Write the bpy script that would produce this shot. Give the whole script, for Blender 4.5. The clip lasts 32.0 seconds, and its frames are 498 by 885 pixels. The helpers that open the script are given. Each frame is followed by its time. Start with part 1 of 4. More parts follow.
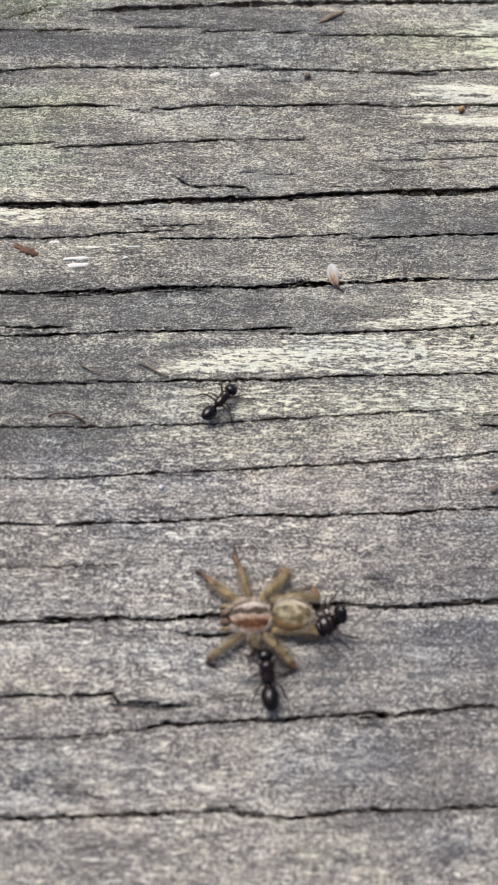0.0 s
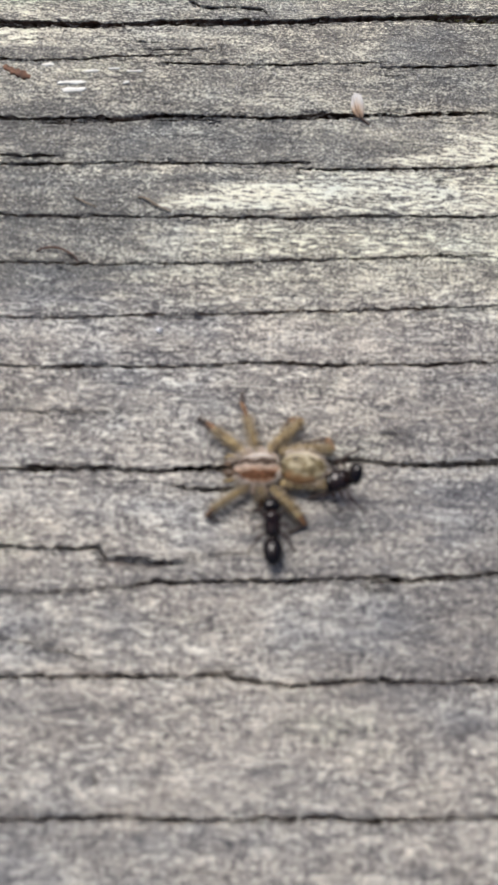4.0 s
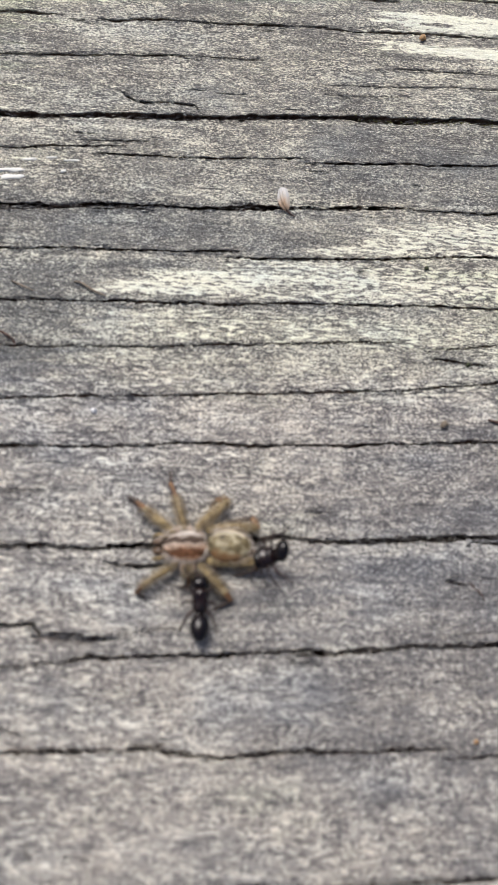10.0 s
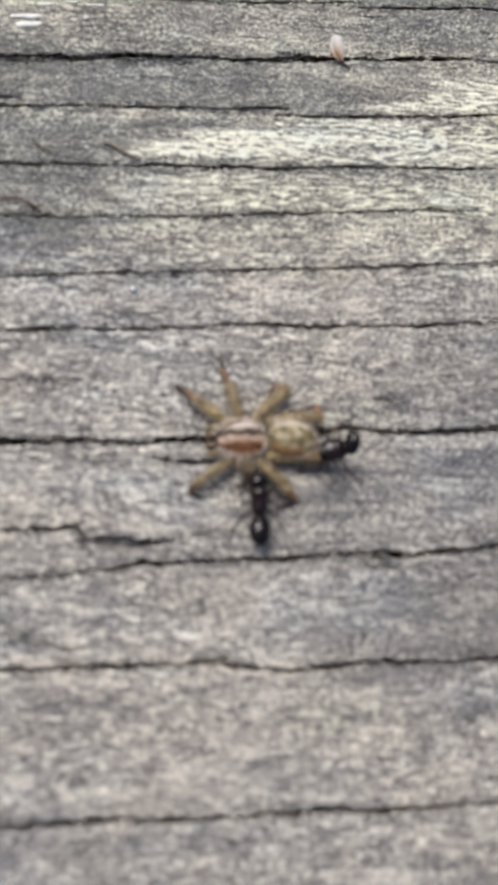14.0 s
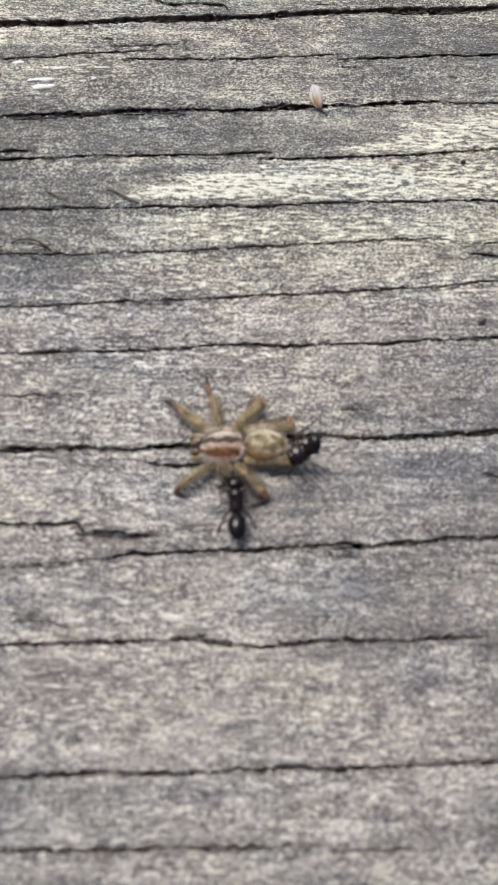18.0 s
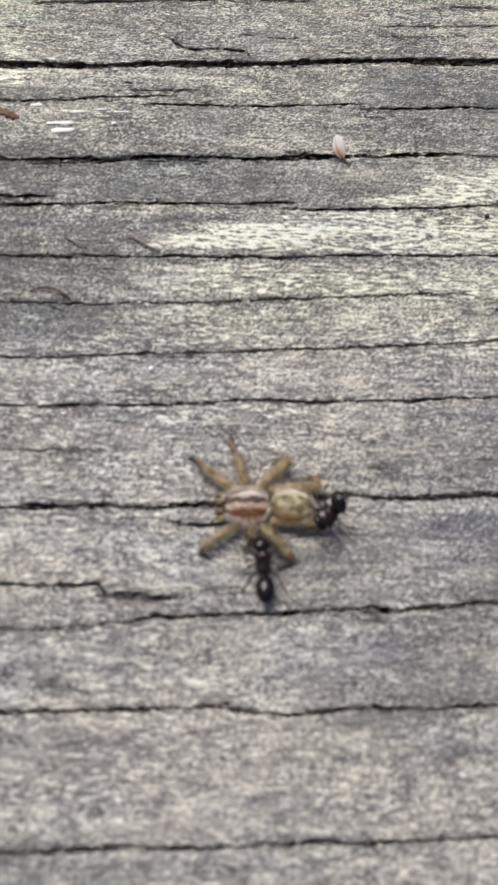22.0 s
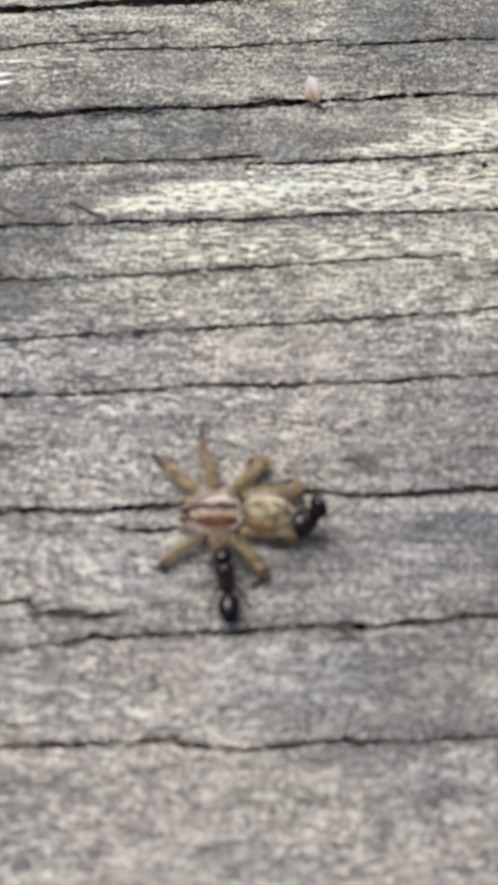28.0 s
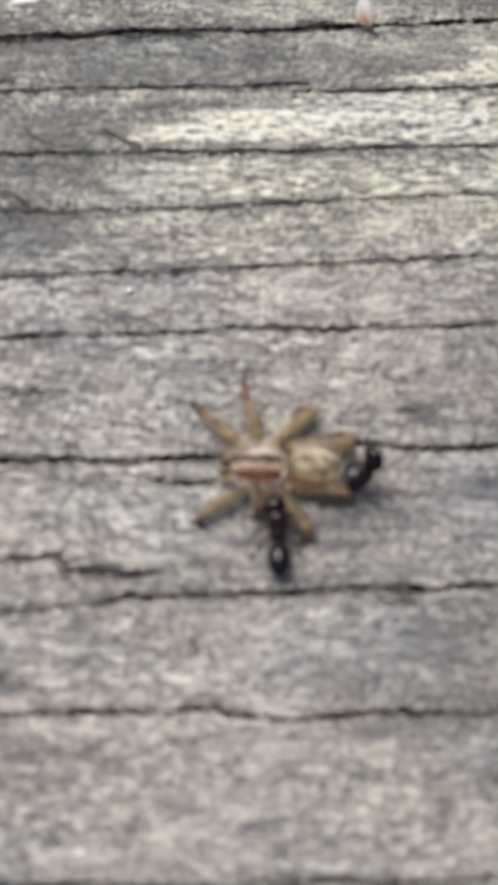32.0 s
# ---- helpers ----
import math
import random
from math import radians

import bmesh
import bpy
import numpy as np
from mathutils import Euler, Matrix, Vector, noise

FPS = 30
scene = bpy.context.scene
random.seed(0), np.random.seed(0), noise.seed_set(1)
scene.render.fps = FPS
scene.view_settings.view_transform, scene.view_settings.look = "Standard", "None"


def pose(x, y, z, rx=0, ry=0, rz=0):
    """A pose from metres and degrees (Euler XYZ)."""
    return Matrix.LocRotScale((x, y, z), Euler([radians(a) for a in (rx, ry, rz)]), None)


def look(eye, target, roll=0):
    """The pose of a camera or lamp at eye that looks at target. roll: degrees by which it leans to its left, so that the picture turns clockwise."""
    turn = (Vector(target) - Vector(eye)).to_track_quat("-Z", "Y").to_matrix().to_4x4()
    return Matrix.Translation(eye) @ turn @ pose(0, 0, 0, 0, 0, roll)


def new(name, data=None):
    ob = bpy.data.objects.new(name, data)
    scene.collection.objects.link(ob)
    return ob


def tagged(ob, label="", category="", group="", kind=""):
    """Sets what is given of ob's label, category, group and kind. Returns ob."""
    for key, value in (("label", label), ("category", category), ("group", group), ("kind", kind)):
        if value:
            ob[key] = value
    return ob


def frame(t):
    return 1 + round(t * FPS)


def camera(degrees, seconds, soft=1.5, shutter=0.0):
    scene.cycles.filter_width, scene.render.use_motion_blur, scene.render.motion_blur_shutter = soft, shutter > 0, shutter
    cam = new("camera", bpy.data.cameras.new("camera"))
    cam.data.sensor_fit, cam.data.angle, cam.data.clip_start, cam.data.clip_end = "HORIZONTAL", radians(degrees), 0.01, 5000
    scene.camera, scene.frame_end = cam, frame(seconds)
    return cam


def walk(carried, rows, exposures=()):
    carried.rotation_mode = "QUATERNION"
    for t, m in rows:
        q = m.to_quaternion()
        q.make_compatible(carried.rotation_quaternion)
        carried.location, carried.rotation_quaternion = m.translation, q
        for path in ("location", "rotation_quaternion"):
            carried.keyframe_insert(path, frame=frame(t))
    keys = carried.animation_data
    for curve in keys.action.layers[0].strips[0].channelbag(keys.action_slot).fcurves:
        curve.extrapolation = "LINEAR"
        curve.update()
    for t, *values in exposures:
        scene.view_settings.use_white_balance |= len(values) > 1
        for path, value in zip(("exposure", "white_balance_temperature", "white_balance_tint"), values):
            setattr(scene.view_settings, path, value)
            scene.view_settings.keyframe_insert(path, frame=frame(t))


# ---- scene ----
# The camera: a phone held over a weathered board; one unit of the plan is a millimetre, written as MM
MM = 0.001
cam = camera(28, 32.0, soft=1.4, shutter=0.35)
cam.data.dof.use_dof = True
cam.data.dof.focus_distance = 0.102
cam.data.dof.aperture_fstop = 52
walk(cam, [
    (0, pose(-0.00460, -0.03174, 0.08294, 24.80, -2.94, -0.65)),
    (0.5, pose(-0.00312, -0.03217, 0.08132, 24.01, -2.29, 0.34)),
    (0.8, pose(-0.00254, -0.03261, 0.07853, 23.21, -2.53, 0.48)),
    (1, pose(-0.00267, -0.03357, 0.07453, 22.24, -3.76, 0.31)),
    (1.2, pose(-0.00142, -0.03487, 0.07210, 21.57, -2.99, -0.15)),
    (1.5, pose(-0.00104, -0.03446, 0.07225, 20.96, -1.68, 0.04)),
    (2, pose(-0.00196, -0.03510, 0.07133, 21.10, -2.20, 0.77)),
    (2.5, pose(-0.00195, -0.03502, 0.07173, 20.87, -1.93, 1.04)),
    (4.5, pose(-0.00266, -0.03546, 0.07201, 21.13, -2.33, 1.15)),
    (5, pose(-0.00277, -0.03574, 0.07164, 20.94, -3.00, 0.96)),
    (5.5, pose(-0.00269, -0.03599, 0.07224, 20.58, -3.28, 0.79)),
    (6, pose(-0.00189, -0.03705, 0.07257, 21.35, -2.54, 0.21)),
    (6.5, pose(-0.00296, -0.03652, 0.07364, 22.89, -4.44, -0.58)),
    (7, pose(-0.00222, -0.03548, 0.07360, 22.54, -3.31, 0.04)),
    (7.5, pose(-0.00254, -0.03560, 0.07325, 22.59, -3.55, 0.01)),
    (8, pose(-0.00347, -0.03534, 0.07489, 23.15, -4.53, -0.15)),
    (8.5, pose(-0.00352, -0.03541, 0.07519, 23.50, -5.19, -0.31)),
    (9, pose(-0.00416, -0.03509, 0.07607, 23.92, -6.07, -0.39)),
    (9.5, pose(-0.00365, -0.03454, 0.07650, 23.98, -5.87, -0.34)),
    (10, pose(-0.00335, -0.03452, 0.07609, 24.13, -6.33, -0.30)),
    (10.5, pose(-0.00178, -0.03305, 0.07402, 23.77, -5.90, -0.75)),
    (10.7, pose(0.00115, -0.03168, 0.07127, 22.26, -3.55, -0.46)),
    (11, pose(0.00213, -0.03100, 0.07009, 22.06, -1.59, -0.54)),
    (11.2, pose(0.00092, -0.03051, 0.06722, 21.85, -2.03, -0.68)),
    (11.5, pose(0.00024, -0.03067, 0.06501, 21.02, -1.03, -0.34)),
    (11.7, pose(-0.00144, -0.03166, 0.06657, 22.12, 0.38, 0.46)),
    (12, pose(0.00016, -0.03156, 0.06420, 21.85, -0.68, 0.84)),
    (12.2, pose(0.00341, -0.03115, 0.06821, 22.51, 0.23, 0.24)),
    (12.5, pose(0.00244, -0.03280, 0.07594, 22.97, -3.72, -0.62)),
    (12.7, pose(0.00431, -0.03273, 0.07764, 20.46, -3.56, -1.40)),
    (13, pose(0.00428, -0.03398, 0.08092, 19.85, -0.38, -2.42)),
    (13.2, pose(-0.00355, -0.03224, 0.07819, 20.54, -4.23, -1.93)),
    (13.5, pose(-0.00858, -0.03323, 0.07146, 19.26, -7.30, -1.64)),
    (15.5, pose(-0.00105, -0.03197, 0.06309, 19.36, -2.03, 0.09)),
    (16, pose(-0.00081, -0.03374, 0.07196, 19.54, -1.98, -0.09)),
    (16.2, pose(-0.00294, -0.03463, 0.07482, 19.93, -3.15, 0.23)),
    (16.5, pose(-0.00367, -0.03827, 0.08057, 20.63, -3.32, 0.12)),
    (16.7, pose(-0.00050, -0.04059, 0.08492, 20.61, -2.79, -0.54)),
    (17, pose(-0.00047, -0.04071, 0.08507, 20.03, -3.73, -0.45)),
    (17.2, pose(-0.00083, -0.03969, 0.08244, 19.19, -2.91, -0.36)),
    (17.5, pose(-0.00126, -0.03986, 0.07906, 19.82, -2.64, -0.55)),
    (18, pose(-0.00101, -0.03726, 0.07610, 20.19, -2.30, -0.36)),
    (18.5, pose(-0.00041, -0.03666, 0.07510, 20.41, -2.40, -0.62)),
    (19, pose(-0.00010, -0.03655, 0.07607, 20.83, -2.17, -0.62)),
    (19.5, pose(-0.00165, -0.03664, 0.07614, 21.10, -3.44, -0.66)),
    (20, pose(-0.00189, -0.03704, 0.07560, 20.99, -3.55, -0.63)),
    (20.5, pose(-0.00193, -0.03688, 0.07583, 20.84, -3.59, -0.54)),
    (21, pose(-0.00169, -0.03706, 0.07582, 20.96, -3.60, -0.57)),
    (21.5, pose(-0.00315, -0.03534, 0.07288, 20.53, -4.20, -0.42)),
    (21.7, pose(-0.00392, -0.03396, 0.07374, 19.99, -3.22, -0.22)),
    (22, pose(-0.00555, -0.03335, 0.07550, 21.02, -4.29, -0.27)),
    (22.5, pose(-0.00411, -0.03362, 0.07496, 21.76, -5.04, -0.74)),
    (23, pose(-0.00484, -0.03361, 0.07537, 22.39, -5.47, -0.75)),
    (23.5, pose(-0.00521, -0.03331, 0.07534, 22.45, -6.52, -0.92)),
    (24, pose(-0.00524, -0.03299, 0.07514, 22.37, -6.45, -0.69)),
    (24.5, pose(-0.00460, -0.03322, 0.07527, 22.51, -6.14, -0.82)),
    (25, pose(-0.00712, -0.03458, 0.07431, 22.67, -8.74, -1.10)),
    (25.2, pose(-0.00553, -0.03434, 0.07459, 22.13, -7.54, -1.40)),
    (25.5, pose(-0.00303, -0.03290, 0.07639, 22.72, -5.98, -1.71)),
    (27.5, pose(0.00551, -0.02922, 0.06643, 18.75, 1.97, -0.23)),
    (27.7, pose(0.00240, -0.02842, 0.06687, 19.60, -0.99, 0.05)),
    (28, pose(0.00234, -0.02804, 0.06674, 19.12, -0.82, -0.27)),
    (28.2, pose(0.00138, -0.02774, 0.06746, 19.58, -1.34, -0.16)),
    (28.5, pose(-0.00054, -0.02769, 0.06659, 19.74, -2.72, -0.13)),
    (29, pose(0.00049, -0.02727, 0.06327, 19.35, -1.22, -0.46)),
    (29.5, pose(-0.00027, -0.02755, 0.05920, 19.06, -1.63, -0.60)),
    (30, pose(-0.00061, -0.02755, 0.05781, 18.96, -2.66, -0.76)),
    (30.5, pose(-0.00030, -0.02786, 0.05847, 19.34, -1.93, -0.65)),
    (31, pose(0.00048, -0.02743, 0.05973, 19.87, -1.33, -0.52)),
    (31.5, pose(-0.00056, -0.02742, 0.05944, 20.01, -2.46, -0.30)),
    (31.7, pose(-0.00113, -0.02727, 0.05925, 19.29, -2.79, -0.06)),
    (32, pose(-0.00082, -0.02821, 0.06096, 17.85, -1.20, 0.41)),
], exposures=[(0, 0.04, 6330, 11), (0.8, 0.04, 6340, 11), (2, 0.12, 6350, 10), (27, 0.14, 6340, 10), (29, 0.14, 6390, 10), (32, 0.14, 6390, 10)])

# Light: open shade under a bright, hazy sky
world = bpy.data.worlds.new("world")
scene.world = world
world.use_nodes = True
sky = world.node_tree.nodes.new("ShaderNodeTexSky")
sky.sky_type, sky.sun_disc = "NISHITA", False
sky.sun_elevation, sky.sun_rotation = radians(56), radians(-28)
sky.air_density, sky.dust_density, sky.ozone_density = 0.5, 4.0, 0.2
back = world.node_tree.nodes["Background"]
back.inputs["Strength"].default_value = 0.12
world.node_tree.links.new(sky.outputs["Color"], back.inputs["Color"])
sun = new("sun", bpy.data.lights.new("sun", "SUN"))
sun.data.energy, sun.data.angle, sun.data.color = 2.2, radians(36), (0.985, 0.965, 0.91)
sun.matrix_world = look((-0.16, 0.3, 0.5), (0, 0, 0))


# ---- materials ----
def material(name, rough=0.6, metal=0.0):
    m = bpy.data.materials.new(name)
    m.use_nodes = True
    b = m.node_tree.nodes["Principled BSDF"]
    b.inputs["Roughness"].default_value, b.inputs["Metallic"].default_value = rough, metal
    return m, m.node_tree, b


def node(tree, kind, **values):
    n = tree.nodes.new(kind)
    for k, v in values.items():
        n.inputs[k].default_value = v
    return n


def spread(tree, where, scale, detail=3.0, rough=0.55, stretch=(1, 1, 1)):
    """Noise of so many cells a metre, drawn out along the axes."""
    mapping = node(tree, "ShaderNodeMapping", Scale=stretch, Location=(1.371, -0.833, 0.417))
    tree.links.new(where, mapping.inputs["Vector"])
    n = node(tree, "ShaderNodeTexNoise", Scale=scale, Detail=detail, Roughness=rough)
    tree.links.new(mapping.outputs["Vector"], n.inputs["Vector"])
    return n.outputs["Fac"]


def ramp(tree, fac, *stops):
    r = tree.nodes.new("ShaderNodeValToRGB")
    e = r.color_ramp.elements
    while len(e) < len(stops):
        e.new(0.5)
    for s, (p, c) in zip(e, stops):
        s.position, s.color = p, (*c, 1)
    tree.links.new(fac, r.inputs["Fac"])
    return r.outputs["Color"]


def blend(tree, fac, a, b, how="MIX"):
    m = tree.nodes.new("ShaderNodeMix")
    m.data_type, m.blend_type = "RGBA", how
    for socket, v in ((m.inputs[0], fac), (m.inputs[6], a), (m.inputs[7], b)):
        if isinstance(v, (int, float)):
            socket.default_value = v
        elif isinstance(v, tuple):
            socket.default_value = (*v, 1)
        else:
            tree.links.new(v, socket)
    return m.outputs[2]


def sums(tree, how, a, b, c=None):
    m = tree.nodes.new("ShaderNodeMath")
    m.operation, m.use_clamp = how, False
    for socket, v in zip(m.inputs, (a, b, c)):
        if isinstance(v, (int, float)):
            socket.default_value = v
        elif v is not None:
            tree.links.new(v, socket)
    return m.outputs[0]


def grey(v):
    return (v, v, v)


def weathered_wood():
    m, tree, b = material("weathered_wood", 0.7)
    at = tree.nodes.new("ShaderNodeTexCoord").outputs["Object"]

    def off(fac, gain):
        return sums(tree, "MULTIPLY", sums(tree, "SUBTRACT", fac, 0.5), gain)

    fleck = spread(tree, at, 7400, 3, 0.75, (0.5, 1, 1))
    cell = spread(tree, at, 2800, 4, 0.7, (0.42, 1, 1))
    clump = spread(tree, at, 760, 4, 0.66, (0.5, 1, 1))
    fibre = spread(tree, at, 4000, 3, 0.5, (0.23, 1, 1))
    streak = spread(tree, at, 1500, 3, 0.55, (0.05, 1, 1))
    cloud = spread(tree, at, 210, 5, 0.62, (0.45, 1, 1))
    tint = spread(tree, at, 150, 5, 0.65, (0.5, 1, 1))
    glint = spread(tree, at, 8200, 1, 0.5, (0.75, 1, 1))
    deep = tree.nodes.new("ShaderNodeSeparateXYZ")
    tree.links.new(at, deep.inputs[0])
    worn_and_shaded = tree.nodes.new("ShaderNodeAttribute")
    worn_and_shaded.attribute_name = "worn_and_shaded"
    pale = worn_and_shaded.outputs["Fac"]
    thick = sums(tree, "MINIMUM", pale, 0.0)
    # weathering is uneven: speckled in places, smooth where the grey skin is thick
    rough_spots = sums(tree, "ADD", off(spread(tree, at, 330, 3, 0.6, (0.5, 1, 1)), 2.6), sums(tree, "MULTIPLY_ADD", thick, 0.25, 1.05))
    rough_spots = sums(tree, "MAXIMUM", sums(tree, "MINIMUM", rough_spots, 1.35), 0.75)
    speckle = sums(tree, "MULTIPLY", sums(tree, "ADD", sums(tree, "ADD", off(fleck, 3.3), off(cell, 0.95)), sums(tree, "ADD", off(clump, 0.9), off(fibre, 0.55))), rough_spots)
    v = sums(tree, "ADD", speckle, sums(tree, "ADD", off(cloud, 0.75), off(streak, 0.5)))
    v = sums(tree, "MULTIPLY_ADD", thick, 0.3, sums(tree, "MULTIPLY", v, 1.2))
    v = sums(tree, "ADD", sums(tree, "MULTIPLY_ADD", sums(tree, "MAXIMUM", pale, 0.0), 0.03, v), 0.5)
    base = ramp(tree, v, (0.02, (0.088, 0.082, 0.084)), (0.28, (0.165, 0.158, 0.162)), (0.5, (0.258, 0.245, 0.236)), (0.66, (0.385, 0.354, 0.314)), (0.8, (0.56, 0.517, 0.46)), (0.98, (0.76, 0.725, 0.65)))
    bare = sums(tree, "ADD", sums(tree, "ADD", sums(tree, "ADD", off(fibre, 2.6), 0.3), off(fleck, 0.9)), sums(tree, "MULTIPLY", pale, 0.33))
    flakes = ramp(tree, bare, (0.86, grey(0)), (0.97, grey(1)))
    bare = ramp(tree, bare, (0.68, grey(0)), (0.74, grey(0.8)), (0.84, grey(1)))
    base = blend(tree, bare, base, (0.79, 0.758, 0.675))
    base = blend(tree, flakes, base, (0.86, 0.845, 0.77))
    # greenish colour cast of the lens, multiplied into the wood colour
    green_cast = tree.nodes.new("ShaderNodeAttribute")
    green_cast.attribute_name = "green_cast"
    base = blend(tree, green_cast.outputs["Fac"], base, (0.92, 1.0, 0.82), "MULTIPLY")
    hue = ramp(tree, tint, (0.34, (0.92, 0.96, 0.995)), (0.46, (0.975, 0.975, 0.95)), (0.58, (0.995, 0.967, 0.92)), (0.7, (0.975, 0.985, 0.9)))
    base = blend(tree, 0.9, base, hue, "MULTIPLY")
    # tiny glints painted into the colour as scattered pale specks
    base = blend(tree, ramp(tree, glint, (0.67, grey(0)), (0.73, grey(0.75))), base, (0.8, 0.79, 0.76))
    # below the surface, inside the cracks, the colour turns to dark brown with depth
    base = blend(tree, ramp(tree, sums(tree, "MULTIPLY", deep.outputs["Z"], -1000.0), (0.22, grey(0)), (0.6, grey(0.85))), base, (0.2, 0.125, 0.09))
    grain = spread(tree, at, 13000, 2, 0.6, (0.45, 1, 1))
    base = blend(tree, 1.0, base, ramp(tree, grain, (0.3, grey(0.68)), (0.7, grey(1.24))), "MULTIPLY")
    # the thick skin, with the shade painted through the same mask, is bluer
    base = blend(tree, sums(tree, "MINIMUM", sums(tree, "MULTIPLY", thick, -1.2), 1.0), base, blend(tree, 1.0, base, (0.935, 0.965, 1.0), "MULTIPLY"))
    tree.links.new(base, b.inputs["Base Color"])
    tree.links.new(ramp(tree, v, (0.2, grey(0.85)), (0.9, grey(0.55))), b.inputs["Roughness"])
    bump = node(tree, "ShaderNodeBump", Strength=0.7, Distance=0.00012)
    relief = sums(tree, "ADD", sums(tree, "ADD", fleck, cell), sums(tree, "MULTIPLY", fibre, 0.7))
    tree.links.new(relief, bump.inputs["Height"])
    tree.links.new(bump.outputs["Normal"], b.inputs["Normal"])
    return m


WOOD = weathered_wood()

# ---- the board ----
FINE_X, FINE_Y = (-32.0, 36.0), (-52.0, 66.0)
BOARD_X, BOARD_Y, THICK = (-420.0, 420.0), (-78.0, 92.0), 38.0
xs = np.concatenate([np.linspace(BOARD_X[0], FINE_X[0], 60)[:-1], np.arange(FINE_X[0], FINE_X[1], 0.13), np.linspace(FINE_X[1], BOARD_X[1], 60)])
ys = np.concatenate([np.linspace(BOARD_Y[0], FINE_Y[0], 30)[:-1], np.arange(FINE_Y[0], FINE_Y[1], 0.07), np.linspace(FINE_Y[1], BOARD_Y[1], 30)])
GX, GY = np.meshgrid(xs, ys)


def wander(x, step, seed, octaves=3):
    """Smooth random values between about -1 and 1 along x, that change every step millimetres."""
    total, size = np.zeros_like(x), 1.0
    for o in range(octaves):
        r = np.random.default_rng(seed * 17 + o)
        n = int(900 / step) + 4
        total += size * np.interp((x + 450) / step, np.arange(n), r.uniform(-1, 1, n))
        step, size = step / 2.1, size * 0.55
    return total


def sheet(sx, sy, seed, octaves=3):
    """Smooth random values over the board, cells of sx by sy millimetres."""
    total, size = np.zeros_like(GX), 1.0
    for o in range(octaves):
        r = np.random.default_rng(seed * 31 + o)
        u, v = (GX - BOARD_X[0]) / sx, (GY - BOARD_Y[0]) / sy
        table = r.uniform(-1, 1, (int(v.max()) + 3, int(u.max()) + 3))
        i, j = v.astype(int), u.astype(int)
        a, b = v - i, u - j
        a, b = a * a * (3 - 2 * a), b * b * (3 - 2 * b)
        total += size * ((table[i, j] * (1 - b) + table[i, j + 1] * b) * (1 - a) + (table[i + 1, j] * (1 - b) + table[i + 1, j + 1] * b) * a)
        sx, sy, size = sx / 2.1, sy / 2.1, size * 0.5
    return total


height = 0.10 * sheet(9, 2.2, 3) + 0.045 * sheet(1.1, 0.32, 5, 2) + 0.12 * sheet(60, 4.5, 9, 1)
crumbled, splintered = sheet(0.5, 0.2, 21, 2), sheet(2.4, 0.24, 23, 2)
under = np.zeros_like(GX)
cracks, courses = 0, []


def crack(width, depth, *course, lip=0.0, taper=3.0):
    """A drying crack along the grain: half width and depth in millimetres and the points that it passes; it leans with the growth rings and widens below its lips; lip: how far its far edge stands up."""
    global cracks
    cracks += 1
    courses.append(course)
    px, py = np.array(course, float).T
    y = np.interp(xs, px, py) + 0.09 * wander(xs, 2.6, cracks, 4) + 0.06 * wander(xs, 0.45, cracks + 1200, 2)
    w = width * (0.5 + 0.27 * wander(xs, 2.2, cracks + 400, 3) + 0.22 * wander(xs, 0.4, cracks + 800, 2))
    taper = min(taper, 0.22 * (px[-1] - px[0]))
    ends = np.clip((xs - px[0]) / taper, 0, 1) * np.clip((px[-1] - xs) / taper, 0, 1)
    w = np.clip(w, max(0.22 * width, min(0.045, 0.6 * width)), None) * ends ** 0.6 * np.minimum(np.sqrt(1 + np.gradient(np.interp(xs, px, py), xs) ** 2), 3)
    chip, gape = min(1, width / 0.28), 1.75 + 0.55 * wander(xs, 1.6, cracks + 1600, 3)
    rows = np.abs(GY[:, :1] - np.median(py)) < np.ptp(py) + 6
    for k in np.where(rows[:, 0])[0]:
        off = np.abs(ys[k] - y + chip * (0.06 * crumbled[k] + 0.06 * splintered[k]))
        inside = np.clip(7.0 * (1 - off / np.maximum(w, 1e-6)), 0, 1)
        height[k] -= np.where(w > 0.01, gape * depth * ends * inside, 0)
        lean = min(0.75, max(0.15, 0.3 + 0.011 * (ys[k] + 15))) * gape * depth
        under[k] += np.where(w > 0.01, ends * inside * np.where(ys[k] > y, lean, 0.35 * lean - 0.25), 0)
        if lip:
            height[k] += lip * ends * np.where(ys[k] > y, np.exp(-off / 1.6), 0) * (inside < 0.5)
        height[k] += chip * ends * np.exp(-(off / (0.22 + width)) ** 2) * (0.10 * crumbled[k] + 0.09 * splintered[k] - 0.07) * (inside < 0.5)


crack(0.42, 1.9, (-60, 32.6), (-20.5, 32.9), (-14.7, 33.1), (-8.9, 33.68), (-3, 34.11), (1.7, 34.42), (5.9, 34.92), (15, 35.59), (21.1, 35.82), (27.3, 36.35), (32.4, 36.37), (60, 36.67), lip=0.25)
crack(0.12, 0.6, (-7.3, 37.02), (-6.5, 36.3), (-5.8, 35.89), (-4.9, 35.7), (-2.0, 35.86), (0.1, 35.95), (0.4, 35.4), (0.9, 34.7), lip=0.12, taper=1.0)
crack(0.16, 1.2, (-60, 28.45), (-20.2, 28.75), (-14.5, 29.5), (-9.9, 29.93), (-6.4, 30.16))
crack(0.17, 1.4, (-9.6, 28.87), (-2.9, 29.25), (2.9, 29.51), (8.9, 29.92), (11.5, 30.11))
crack(0.20, 1.6, (10.5, 29.42), (20.8, 30.32), (26.9, 30.66), (31.9, 31.11), (60, 31.41))
crack(0.10, 0.6, (-11.1, 30.59), (-7, 30.71), (-3.5, 30.94))
